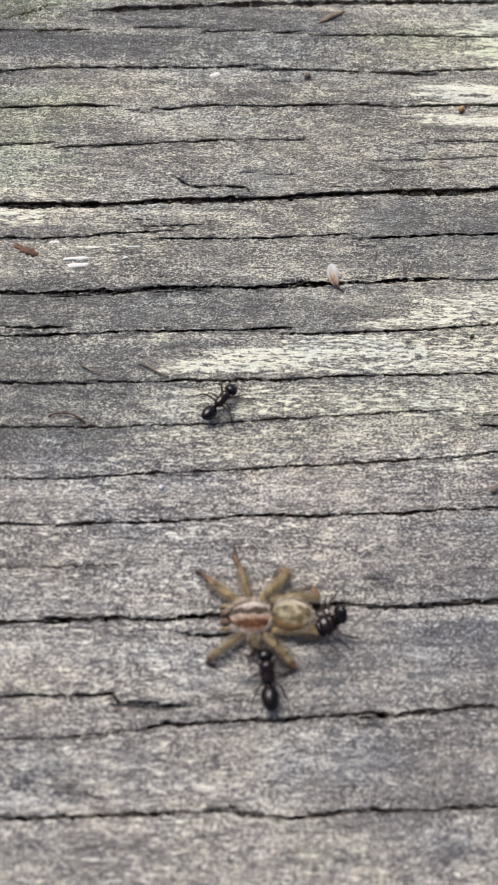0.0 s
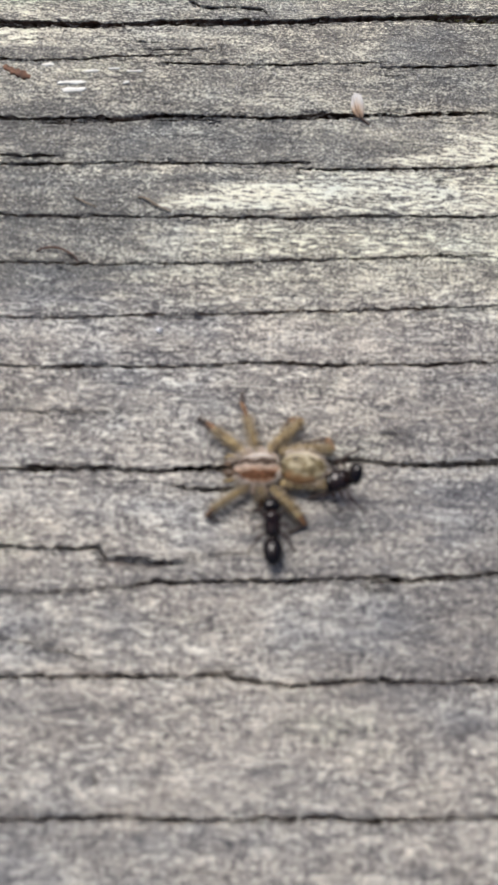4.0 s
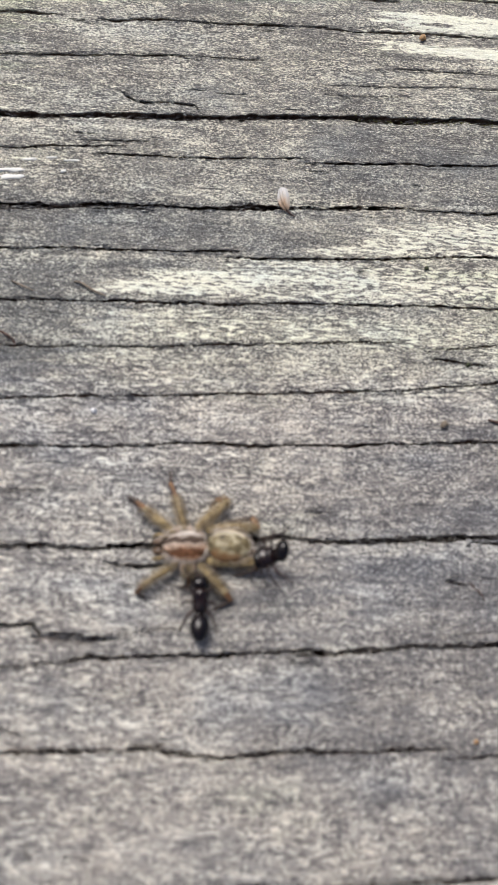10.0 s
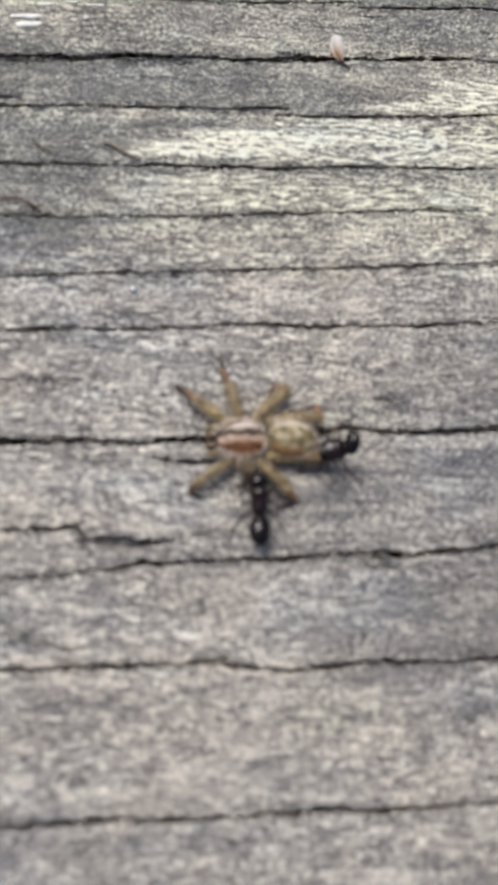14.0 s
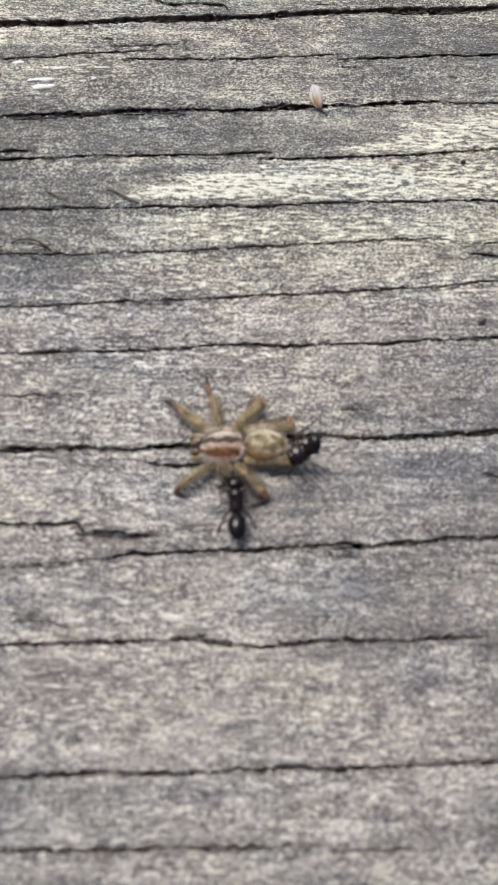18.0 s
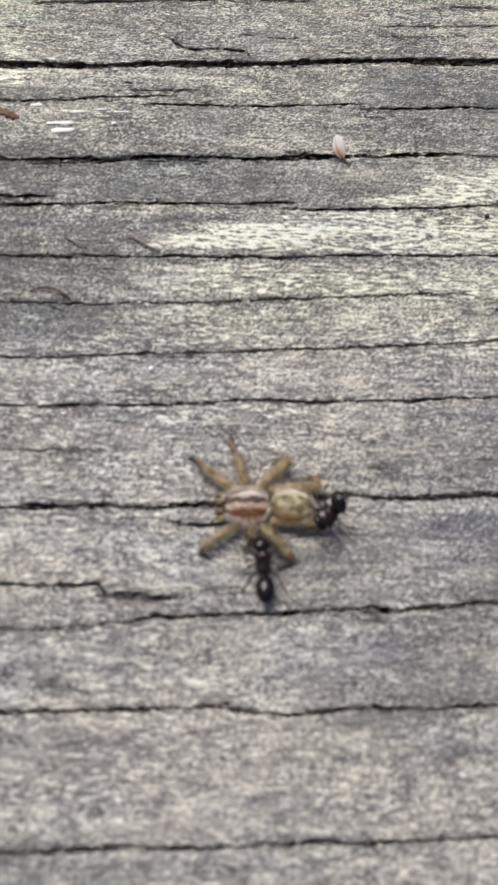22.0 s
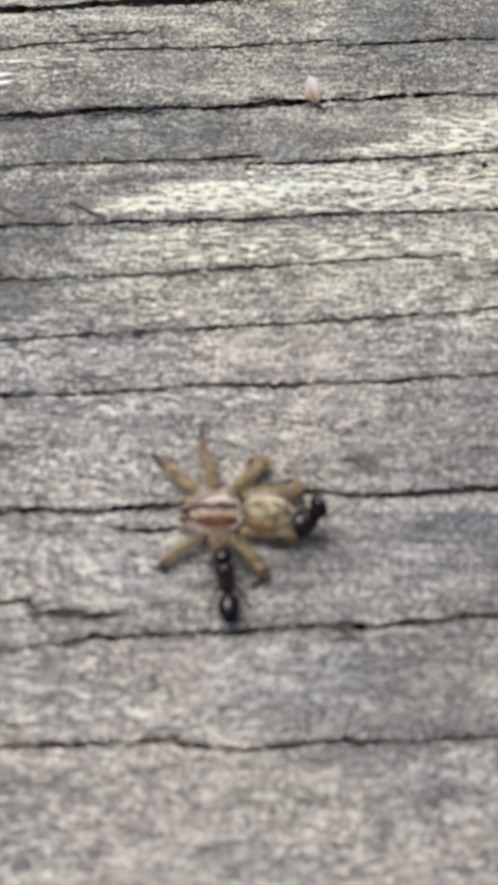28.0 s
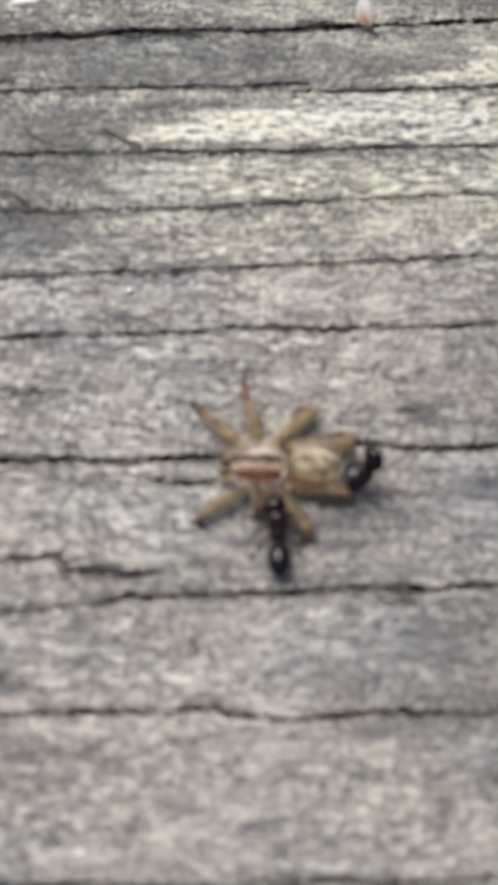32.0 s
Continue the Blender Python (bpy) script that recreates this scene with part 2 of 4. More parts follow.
crack(0.36, 1.9, (-60, 22.09), (-19.7, 22.39), (-14.3, 22.85), (-12.9, 22.6), (-8.5, 23.12), (-2.8, 23.49), (0.1, 23.34), (3, 23.8), (7.6, 24.13), (14.6, 24.55), (20.5, 25.08), (21.5, 25.19))
crack(0.20, 1.6, (20.5, 24.73), (26.5, 25.04), (31.4, 25.17), (60, 25.47))
crack(0.20, 1.4, (-60, 18.09), (-19.4, 18.39), (-16.4, 18.57))
crack(0.20, 1.6, (-60, 17.31), (-19.3, 17.61), (-13.8, 18.01), (-8.3, 18.41), (-2.7, 18.42), (4.7, 18.89))
crack(0.23, 1.8, (3, 18.16), (8.7, 18.44), (14.4, 18.79), (20.2, 19.27), (26.1, 19.83), (30.9, 20.28), (60, 20.58))
crack(0.17, 0.9, (-60, 12.16), (-18.9, 12.46), (-8.1, 12.89), (-2.6, 13.07), (3, 13.19), (8.6, 13.57), (19.9, 14.08), (25.6, 14.27), (30.4, 14.23), (60, 14.53))
crack(0.13, 0.3, (-60, 7.69), (-18.6, 7.99), (-13.3, 8.02), (-7.9, 8.18), (-2.5, 8.53), (3, 9), (8.5, 9.42), (14.1, 9.84), (19.7, 10.2))
crack(0.12, 0.3, (20.5, 9.53), (25.3, 9.86), (30, 10.52), (60, 10.82))
crack(0.14, 0.42, (-60, 2.64), (-18.2, 2.94), (-13, 3.13), (-7.7, 3.57), (-2.4, 3.83), (3, 4.21), (8.4, 4.6), (13.9, 4.93), (19.4, 5.26), (25, 6.03), (29.6, 6.72), (60, 7.02))
crack(0.18, 0.9, (-60, -1.89), (-17.8, -1.59), (-12.7, -1.3), (-7.5, -1.13), (-2.3, -0.72), (3, -0.54), (5.1, -0.72), (8.3, -0.41), (13.7, -0.35), (19.1, 0.19), (24.6, 0.55), (29.1, 0.9), (60, 1.2))
crack(0.34, 2.6, (-60, -10.41), (-17.2, -10.11), (-12.2, -9.87), (-7.2, -9.95), (-2.1, -9.49), (3, -9.02), (8.2, -8.66), (13.4, -8.68), (18.6, -8.37), (23.9, -8.05), (27.5, -7.82))
crack(0.18, 1.4, (23.1, -8.51), (25.5, -8.53), (28.2, -8.48), (60, -8.18))
crack(0.15, 1.3, (-6.5, -11.02), (-4.1, -11.3), (-1.1, -11.15), lip=0.15)
crack(0.13, 1.2, (-60, -16.59), (-16.7, -16.29), (-13.8, -16.25), (-11.05, -16.12), lip=0.3, taper=0.4)
crack(0.1, 1.2, (-11.4, -16.0), (-11.15, -16.4), (-10.95, -16.75), (-10.6, -17.0), lip=0.2, taper=0.2)
crack(0.10, 0.7, (-10.8, -16.7), (-9.3, -16.82), (-8.0, -16.74), (-6.9, -17.06), (-4.8, -17.05), lip=0.35, taper=1.2)
crack(0.05, 0.25, (-5.0, -16.9), (-2.7, -16.4), (0.6, -16.25))
crack(0.06, 0.3, (-18, -22.9), (-15.7, -23.1), (-13.3, -23.7), (-10.7, -24.6))
crack(0.04, 0.3, (-10.6, -31.4), (-10.45, -32.2), (-10.1, -33.1), taper=0.05)
crack(0.09, 0.5, (-60, -19.97), (-16.4, -19.67), (-11.6, -19.27), (-9.2, -18.95), (-8.2, -18.8))
crack(0.24, 1.9, (-9.8, -19.05), (-9.2, -18.95), (-6.8, -18.57), (-1.9, -18.37), (3, -18.22), (8, -17.86), (13, -17.71), (18.1, -17.34), (23.2, -17.03), (27.5, -16.67), (60, -16.37))
crack(0.16, 1.2, (8, -18.17), (11, -18.04), (15, -17.63))
crack(0.19, 1.6, (-60, -25.85), (-16, -25.55), (-11.3, -25.39), (-6.5, -25.32), (-1.8, -25.2), (0.1, -25.33), (0.9, -25.57), (3, -25.75), (7.9, -25.34), (12.7, -25.22), (17.7, -25.05), (20.9, -24.79))
crack(0.14, 1.3, (19.3, -25.63), (22.6, -25.56), (26.7, -25.3), (60, -25))
crack(0.19, 1.5, (-60, -35.4), (-15.2, -35.1), (-10.7, -34.85), (-8.5, -34.67), (-3, -34.77), (0.7, -34.56), (3, -34.61), (5.8, -34.43), (8.2, -34.71), (12.4, -34.31), (17.1, -34.14), (21.9, -34.05), (25.9, -33.79), (60, -33.49))
crack(0.22, 0.6, (-60, -40.22), (-14.9, -39.92), (-10.4, -39.86), (-6, -39.85), (-1.5, -39.83), (3.1, -39.77), (7.6, -39.67))
crack(0.14, 0.4, (7.6, -40.05), (12.2, -40.08), (14.5, -40.05))
crack(0.18, 1.2, (-60, -45.62), (-14.4, -45.32), (-10.1, -45.08), (-5.8, -45.16), (-1.4, -45.29), (3.1, -45.66), (7.5, -45.33), (12, -44.88))
crack(0.13, 0.6, (19.2, -38.64), (25.4, -38.37), (60, -38.07))
crack(0.12, 0.5, (16.1, -43.97), (24.9, -43.83), (60, -43.53))
crack(0.1, 0.5, (21.3, 28.05), (21.7, 27.85), (22.15, 27.6), lip=0.1, taper=0.2)
crack(0.14, 0.8, (21.3, 8.8), (24.1, 8.37), (26.9, 8.2))
crack(0.12, 0.7, (21.1, -11.95), (23.1, -12.08))
crack(0.06, 0.25, (-60, -5.67), (-17.5, -5.37), (-13, -5.22), (-8.9, -5.14))
crack(0.05, 0.2, (9.5, -6.3), (12.4, -6.19))
crack(0.19, 1.6, (-60, 39.6), (-25.6, 40.37), (-22.1, 40.79), (-19.8, 41.1))
crack(0.17, 1.5, (-20.3, 40.1), (-16.2, 40.69), (-12.1, 40.98), (-7.9, 41.5), (0.5, 42.09))
crack(0.10, 0.8, (0.0, 42.2), (6.8, 42.46))
crack(0.07, 0.4, (18.4, 42.24), (22.4, 42.61), (27.5, 42.86), (60, 43.4))
crack(0.07, 0.4, (13.0, 39.68), (16.1, 39.86), (22.2, 40.21), (27.2, 40.68), (60, 41.5))
crack(0.05, 0.25, (12.9, 38.32), (22.0, 38.76))
crack(0.21, 1.7, (-60, 44.4), (-26.1, 45.66), (-20.1, 46.03), (-17.1, 46.3), (-15.3, 46.05), (-13.2, 46.45))
crack(0.12, 1.0, (-12.8, 45.83), (-11.1, 45.82))
crack(0.20, 1.7, (-10.2, 46.24), (-8.0, 46.17), (-5.0, 46.6), (0.6, 46.96), (1.7, 47.09))
crack(0.20, 1.6, (0.5, 46.64), (4.2, 46.86), (10.4, 47.33), (16.6, 47.32), (22.9, 47.8), (28.1, 47.99), (60, 49))
crack(0.28, 2.0, (-60, 49.2), (-26.5, 50.68), (-23.5, 51.29), (-20.5, 51.66), (-14.4, 51.83), (-10.4, 52.07), (-5.1, 52.12), (0.6, 52.86), (2.4, 53.01))
crack(0.26, 2.0, (0.6, 52.1), (4.9, 52.36), (10.6, 52.34), (17.0, 52.35), (21.7, 52.2))
crack(0.26, 2.0, (19.5, 52.53), (23.4, 52.86), (28.7, 53.33), (60, 54.2))
crack(0.14, 1.2, (-60, 55.8), (-27.1, 56.67), (-24.0, 56.8))
crack(0.22, 1.6, (-23.0, 56.67), (-20.9, 57.03), (-17.1, 57.36))
crack(0.13, 1.0, (-12.7, 57.9), (-8.3, 58.01), (-4.2, 58.2))
crack(0.17, 1.2, (-4.8, 57.47), (-1.9, 57.69), (1.6, 58.1))
crack(0.16, 1.2, (2.2, 57.7), (4.5, 57.88), (7.0, 58.17))
crack(0.20, 1.5, (7.3, 57.4), (13.5, 57.75), (17.4, 58.01), (21.3, 57.92), (29.3, 58.36), (60, 59))
crack(0.52, 3.2, (-17.0, 60.15), (-11.6, 60.93), (-5.2, 61.58), (0.7, 62.22), (11.1, 62.88), (29.9, 63.76), (60, 64.6))
# a sliver that has split off below a crack, and a doubled rim
crack(0.05, 0.3, (7.9, -18.15), (8.25, -18.5), (8.9, -18.84), (10.0, -18.66), (10.7, -18.9), lip=0.15, taper=0.3)
crack(0.10, 0.9, (-4.0, -25.2), (-2.6, -24.94), (-0.9, -24.72))
crack(0.12, 1.2, (-19.3, 22.0), (-14.6, 22.35), (-13.2, 22.5))
crack(0.10, 1.0, (-9.2, 22.6), (-6.6, 22.9), (-3.5, 22.85))


def hollow(x0, x1, y0, y1, deep, slant=0.0):
    """A shallow chip broken out of the surface: a steep far edge, a floor that rises towards the near one."""
    x = GX + 0.35 * splintered
    y = GY - slant * (GX - x0) + 0.12 * crumbled
    across = np.clip((y - y0) / (y1 - y0), 0, 1) * np.clip((y1 - y) / 0.12, 0, 1)
    height[:] -= deep * across * np.clip((x - x0) / 0.25, 0, 1) * np.clip((x1 - x) / 1.2, 0, 1)


hollow(-11.3, -5.8, -18.0, -16.85, 0.55, -0.03)
hollow(8.6, 12.5, -18.55, -17.75, 0.14, 0.09)
hollow(-13.2, -9.4, 22.4, 23.0, 0.35, 0.1)

checks = random.Random(31)
for _ in range(190):
    x, y = checks.uniform(-32, 30), checks.uniform(-46, 60)
    n, drift = checks.uniform(1.2, 5.5), checks.uniform(-0.02, 0.09)
    crack(checks.uniform(0.03, 0.065), checks.uniform(0.05, 0.16), (x, y), (x + 0.5 * n, y + 0.5 * n * drift + checks.gauss(0, 0.05)), (x + n, y + n * drift))
COURSES = courses[:-190]

ragged = sheet(4.5, 0.55, 11, 3)
worn_and_shaded = 0.25 * sheet(40, 4, 13, 2)


def step_up(v):
    v = np.clip(v, 0, 1)
    return v * v * (3 - 2 * v)


def patch(x0, x1, y0, y1, amount, slant=0.0, soft=2.5, fray=2.0, edge=0.5, into=None):
    """Wears the grey skin of the wood down to pale fibres (below nought: thick and dark; round the spider, painted
    shade). Its ends lean by slant along y.
    """
    x = GX - slant * (GY - y0) + fray * ragged
    y = GY + 0.25 * edge * ragged
    along = step_up((x - x0) / soft) * step_up((x1 - x) / soft)
    across = step_up((y - y0) / edge) * step_up((y1 - y) / edge)
    where = worn_and_shaded if into is None else into
    where += amount * along * across


# the pale tongue between two cracks, what lies right of it and the worn strip below
patch(-10, 90, 13.6, 16.8, 1.2, 2.0, 1.6, 2.6, 0.6)
patch(-9, 3, 13.6, 16.6, 0.65, 2.0, 1.6, 2.2, 0.6)
patch(-3, 90, 16.0, 18.6, 1.1, 2.2, 4.0, 3.0)
patch(6.5, 90, 18.9, 24.2, 1.35, 3.3, 3.0, 3.5, 0.8)
patch(-13, 90, 8.9, 12.9, 0.95, 1.8, 5.0, 3.0, 0.8)
patch(-20, 90, 3.6, 8.4, 0.58, 1.5, 8.0, 3.0, 1.0)
patch(-60, 12, -9.0, 3.4, 0.2, 0.0, 8.0, 3.0, 1.5)
# bleached strips and flakes of old white paint far along the board
patch(16.5, 90, 47.5, 51.2, 2.7, 0.6, 8.0, 6.0, 0.9)
patch(16, 90, 44.6, 46.8, 2.6, -0.6, 8.0, 6.0, 0.7)
patch(20, 90, 52.8, 61.5, 2.0, 0.4, 6.0, 5.0, 1.2)
patch(-60, -18, 30.2, 32.8, 1.6, -0.5, 3.0, 3.0, 0.6)
patch(-19.5, -11, 27.4, 28.2, 1.1, 0.0, 1.5, 2.0, 0.3)
patch(-60, -16, 33.4, 39.5, 0.4, 0.0, 6.0, 4.0, 1.0)
patch(-9.6, -7.7, 37.0, 38.2, 1.2, 0.0, 0.6, 0.6, 0.4)
# thick grey skin
patch(-60, -11, 3.6, 8.4, -0.5, 1.0, 4.0, 3.0, 1.0)
patch(-60, -13.5, -29.5, -25.8, -0.4, 0.5, 4.0, 2.0, 1.5)
patch(14, 60, -9, 3, -0.5, 0.5, 6.0, 3.0, 1.5)
patch(-60, -9.5, 8.6, 17.6, -0.6, 1.2, 5.0, 3.0, 0.8)
patch(-60, 11, 17.9, 24.4, -0.5, 2.2, 6.0, 3.0, 0.8)
patch(6, 90, 25.4, 35.0, -0.38, 0.3, 6.0, 3.0, 0.8)
patch(-12, 8, 25.0, 28.5, -0.2, 0.3, 6.0, 3.0, 0.8)
patch(8, 60, -16.8, -9.4, -0.6, 0.5, 6.0, 3.0, 1.2)
patch(11, 60, -48, -18, -0.35, 0.3, 7.0, 4.0, 1.2)
patch(-15.5, -10.2, -25.3, -22.6, -0.6, -1.2, 2.5, 1.5, 0.8)
patch(-60, -20, 40, 62, -0.2, 0.0, 8.0, 4.0, 2.0)
patch(-60, -6, 52.6, 57.2, -0.5, 0.0, 8.0, 4.0, 0.8)
patch(-21, 15, 57.4, 62, -0.5, 0.0, 8.0, 4.0, 0.8)
patch(-60, -15, 47, 51.5, -0.45, 0.0, 8.0, 4.0, 1.0)
patch(-60, 15, 53, 62, -0.3, 0.0, 8.0, 4.0, 1.0)
# shade below and right of the spider, painted into the wood colour
patch(3, 11, -16.2, -11, -0.6, 0.5, 3.0, 2.0, 1.2)
# more thick grey skin
patch(-60, -9, -31, -26.2, -0.2, 0.5, 4.0, 3.0, 1.5)
patch(-14, -6, -45, -40.5, -0.5, 0.5, 4.0, 3.0, 1.5)
patch(1, 9, -44.5, -40.5, -0.45, 0.5, 3.0, 3.0, 1.2)
patch(-60, -12.5, -24.8, -20, -0.2, 0.5, 3.0, 2.0, 1.2)
patch(12, 60, 0.7, 2.2, -0.6, 0.0, 4.0, 2.0, 0.5)
# warm speckled wood round the prey
patch(-11.5, -2, -16.2, -12.2, 0.55, 0.5, 3.0, 2.0, 1.2)
patch(-12, 4, -24.5, -19.5, 0.25, 0.5, 3.0, 2.0, 1.2)
patch(-60, -3, -24.5, -9.9, 0.15, 0.3, 6.0, 3.0, 1.0)
patch(-60, -1, -35, -18.5, 0.2, 0.3, 7.0, 3.0, 2.0)
# cooler near end: the lens's colour cast put into the wood
patch(-60, 60, -50, -26, -0.06, 0.0, 6.0, 3.0, 1.0)
# a darker stretch right of the spider, past the crack
patch(5, 15, -9.2, -2.5, -0.3, 0.5, 4.0, 3.0, 1.5)
# soft shade under the spider and the ants, painted as darker wood
patch(-3, 10, -18, -12, -0.25, 0.5, 4.0, 3.0, 1.5)
# a slightly darker stretch nearer the viewer
patch(1, 15, -35, -19, -0.15, 0.3, 6.0, 3.0, 2.0)


# where the lens's green cast is painted on, mostly the far half
green_cast = np.zeros_like(GX)
patch(-200, 200, 2, 90, 0.33, 0.0, 8.0, 4.0, 6.0, green_cast)
patch(-60, -17, 33.5, 50, 0.55, 0.3, 8.0, 4.0, 3.0, green_cast)
patch(-60, -16, 57, 80, 0.7, 0.3, 8.0, 4.0, 3.0, green_cast)
patch(10, 60, 53, 61, 0.5, 0.3, 8.0, 4.0, 3.0, green_cast)
patch(-8, 60, 8.8, 12.8, 0.1, 0.3, 8.0, 4.0, 1.0, green_cast)
patch(18, 30, 16.8, 18.4, 0.4, 0.3, 3.0, 2.0, 1.0, green_cast)


def board():
    ny, nx = GX.shape
    co = np.stack([GX, GY + under, height], -1).reshape(-1, 3) * MM
    i = np.arange(ny * nx).reshape(ny, nx)
    quads = np.stack([i[:-1, :-1], i[:-1, 1:], i[1:, 1:], i[1:, :-1]], -1).reshape(-1, 4)
    rim = np.concatenate([i[0, :-1], i[:-1, -1], i[-1, :0:-1], i[:0:-1, 0]])
    low = co[rim].copy()
    low[:, 2] = -THICK * MM
    first, n = len(co), len(rim)
    k = np.arange(n)
    sides = np.stack([rim, first + k, first + (k + 1) % n, rim[(k + 1) % n]], -1)
    mesh = bpy.data.meshes.new("board")
    co = np.concatenate([co, low])
    faces = np.concatenate([quads, sides])
    mesh.vertices.add(len(co))
    mesh.vertices.foreach_set("co", co.ravel())
    mesh.loops.add(faces.size)
    mesh.loops.foreach_set("vertex_index", faces.ravel())
    mesh.polygons.add(len(faces))
    mesh.polygons.foreach_set("loop_start", np.arange(len(faces)) * 4)
    mesh.polygons.foreach_set("use_smooth", np.ones(len(faces), bool))
    mesh.update(calc_edges=True)
    mesh.attributes.new("worn_and_shaded", "FLOAT", "POINT").data.foreach_set("value", np.concatenate([worn_and_shaded.ravel(), np.zeros(n)]))
    mesh.attributes.new("green_cast", "FLOAT", "POINT").data.foreach_set("value", np.concatenate([green_cast.ravel(), np.zeros(n)]))
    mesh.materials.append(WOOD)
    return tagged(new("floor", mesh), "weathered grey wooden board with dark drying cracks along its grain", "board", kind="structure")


board()


def ground():
    mesh = bpy.data.meshes.new("ground")
    mesh.from_pydata([(-900, -900, 0), (900, -900, 0), (900, 900, 0), (-900, 900, 0)], [], [(0, 1, 2, 3)])
    m, tree, b = material("earth", 0.95)
    at = tree.nodes.new("ShaderNodeTexCoord").outputs["Object"]
    tree.links.new(ramp(tree, spread(tree, at, 9, 8, 0.7), (0.3, (0.07, 0.06, 0.04)), (0.7, (0.16, 0.14, 0.09))), b.inputs["Base Color"])
    mesh.materials.append(m)
    ob = tagged(new("ground", mesh), "bare brown earth under the board", "ground", kind="structure")
    ob.location.z = -THICK * MM - 0.0005


ground()


# ---- tools for the small things; all sizes in millimetres ----
def part(name, bm, mat, parent=None, label="", at=None, turn=(0, 0, 0)):
    """One mesh under a thing or under a part."""
    mesh = bpy.data.meshes.new(name)
    bm.to_mesh(mesh)
    bm.free()
    mesh.polygons.foreach_set("use_smooth", np.ones(len(mesh.polygons), bool))
    mesh.materials.append(mat)
    ob = new(name, mesh)
    if parent:
        ob.parent = parent
    if at:
        ob.matrix_basis = pose(at[0] * MM, at[1] * MM, at[2] * MM, *turn)
    return tagged(ob, label) if label else ob


def bulk(bm, x, y, z, rx, ry, rz, turn=(0, 0, 0), taper=0.0, sag=0.0, dent=0.0, u=24, v=16):
    """An egg-shaped body: taper narrows its +x end, sag flattens its underside, dent makes it uneven."""
    made = bmesh.ops.create_uvsphere(bm, u_segments=u, v_segments=v, radius=1.0)["verts"]
    spin = Euler([radians(a) for a in turn]).to_matrix()
    for p in made:
        c = p.co
        k = 1 - taper * c.x
        f = 1 + dent * noise.noise(c * 2.3 + Vector((x, y, z)))
        q = Vector((c.x * rx * f, c.y * ry * k * f, c.z * rz * k * (1 - sag if c.z < 0 else 1) * f))
        p.co = (spin @ q + Vector((x, y, z))) * MM
    return bm


def tube(bm, points, radii, seg=9, steps=5, dent=0.0):
    """A limb through the points, rounded between them, with a radius at each."""
    pts = [Vector(p) for p in points]
    line, thick = [], []
    for k in range(len(pts) - 1):
        p0, p1, p2, p3 = pts[max(k - 1, 0)], pts[k], pts[k + 1], pts[min(k + 2, len(pts) - 1)]
        for i in range(steps):
            t = i / steps
            line.append(0.5 * (2 * p1 + (p2 - p0) * t + (2 * p0 - 5 * p1 + 4 * p2 - p3) * t * t + (3 * p1 - p0 - 3 * p2 + p3) * t ** 3))
            thick.append(radii[k] * (1 - t) + radii[k + 1] * t)
    line.append(pts[-1])
    thick.append(radii[-1])
    rings = []
    for k, (p, r) in enumerate(zip(line, thick)):
        way = (line[min(k + 1, len(line) - 1)] - line[max(k - 1, 0)]).normalized()
        side = way.cross(Vector((0.05, 0.1, 1))).normalized()
        up = side.cross(way)
        ring = []
        for i in range(seg):
            a = 2 * math.pi * i / seg
            f = 1 + dent * noise.noise(p * 4 + Vector((a, 0, 0)))
            ring.append(bm.verts.new((p + r * f * (math.cos(a) * side + math.sin(a) * up)) * MM))
        rings.append(ring)
    for a, b in zip(rings, rings[1:]):
        for i in range(seg):
            bm.faces.new((a[i], a[(i + 1) % seg], b[(i + 1) % seg], b[i]))
    for ring, p, flip in ((rings[0], line[0], 1), (rings[-1], line[-1], 0)):
        way = (line[0] - line[1]) if flip else (line[-1] - line[-2])
        tip = bm.verts.new((p + way.normalized() * 0.6 * (thick[0] if flip else thick[-1])) * MM)
        for i in range(seg):
            f = (ring[(i + 1) % seg], ring[i], tip)
            bm.faces.new(f if flip else f[::-1])
    return bm


def spines(bm, points, radii, count, length, rnd, thin=0.02):
    """Fine hairs that stand off a limb."""
    pts = [Vector(p) for p in points]
    for _ in range(count):
        k = rnd.randrange(len(pts) - 1)
        t = rnd.random()
        p = pts[k].lerp(pts[k + 1], t)
        r = radii[k] * (1 - t) + radii[k + 1] * t
        way = (pts[k + 1] - pts[k]).normalized()
        out = Vector((rnd.gauss(0, 1), rnd.gauss(0, 1), rnd.gauss(0.4, 1)))
        out = (out - out.dot(way) * way).normalized()
        a = p + out * r * 0.8
        b = a + (out + way * rnd.uniform(0.2, 1.1)) * length * rnd.uniform(0.5, 1.2)
        u = out.cross(way) * thin
        w = way * thin
        f = [bm.verts.new(q * MM) for q in (a + u, a - 0.5 * u + w, a - 0.5 * u - w, b)]
        for i, j in ((0, 1), (1, 2), (2, 0)):
            bm.faces.new((f[i], f[j], f[3]))
    return bm


# ---- skins of the animals ----
def shell(name, dark, light, scale, rough, stretch=(1, 1, 1), coat=0.0, spec=0.5):
    m, tree, b = material(name, rough)
    at = tree.nodes.new("ShaderNodeTexCoord").outputs["Object"]
    tree.links.new(ramp(tree, spread(tree, at, scale, 4, 0.6, stretch), (0.35, dark), (0.68, light)), b.inputs["Base Color"])
    bump = node(tree, "ShaderNodeBump", Strength=0.35, Distance=0.00004)
    tree.links.new(spread(tree, at, scale * 5, 2), bump.inputs["Height"])
    tree.links.new(bump.outputs["Normal"], b.inputs["Normal"])
    b.inputs["Coat Weight"].default_value, b.inputs["Specular IOR Level"].default_value = coat, spec
    return m


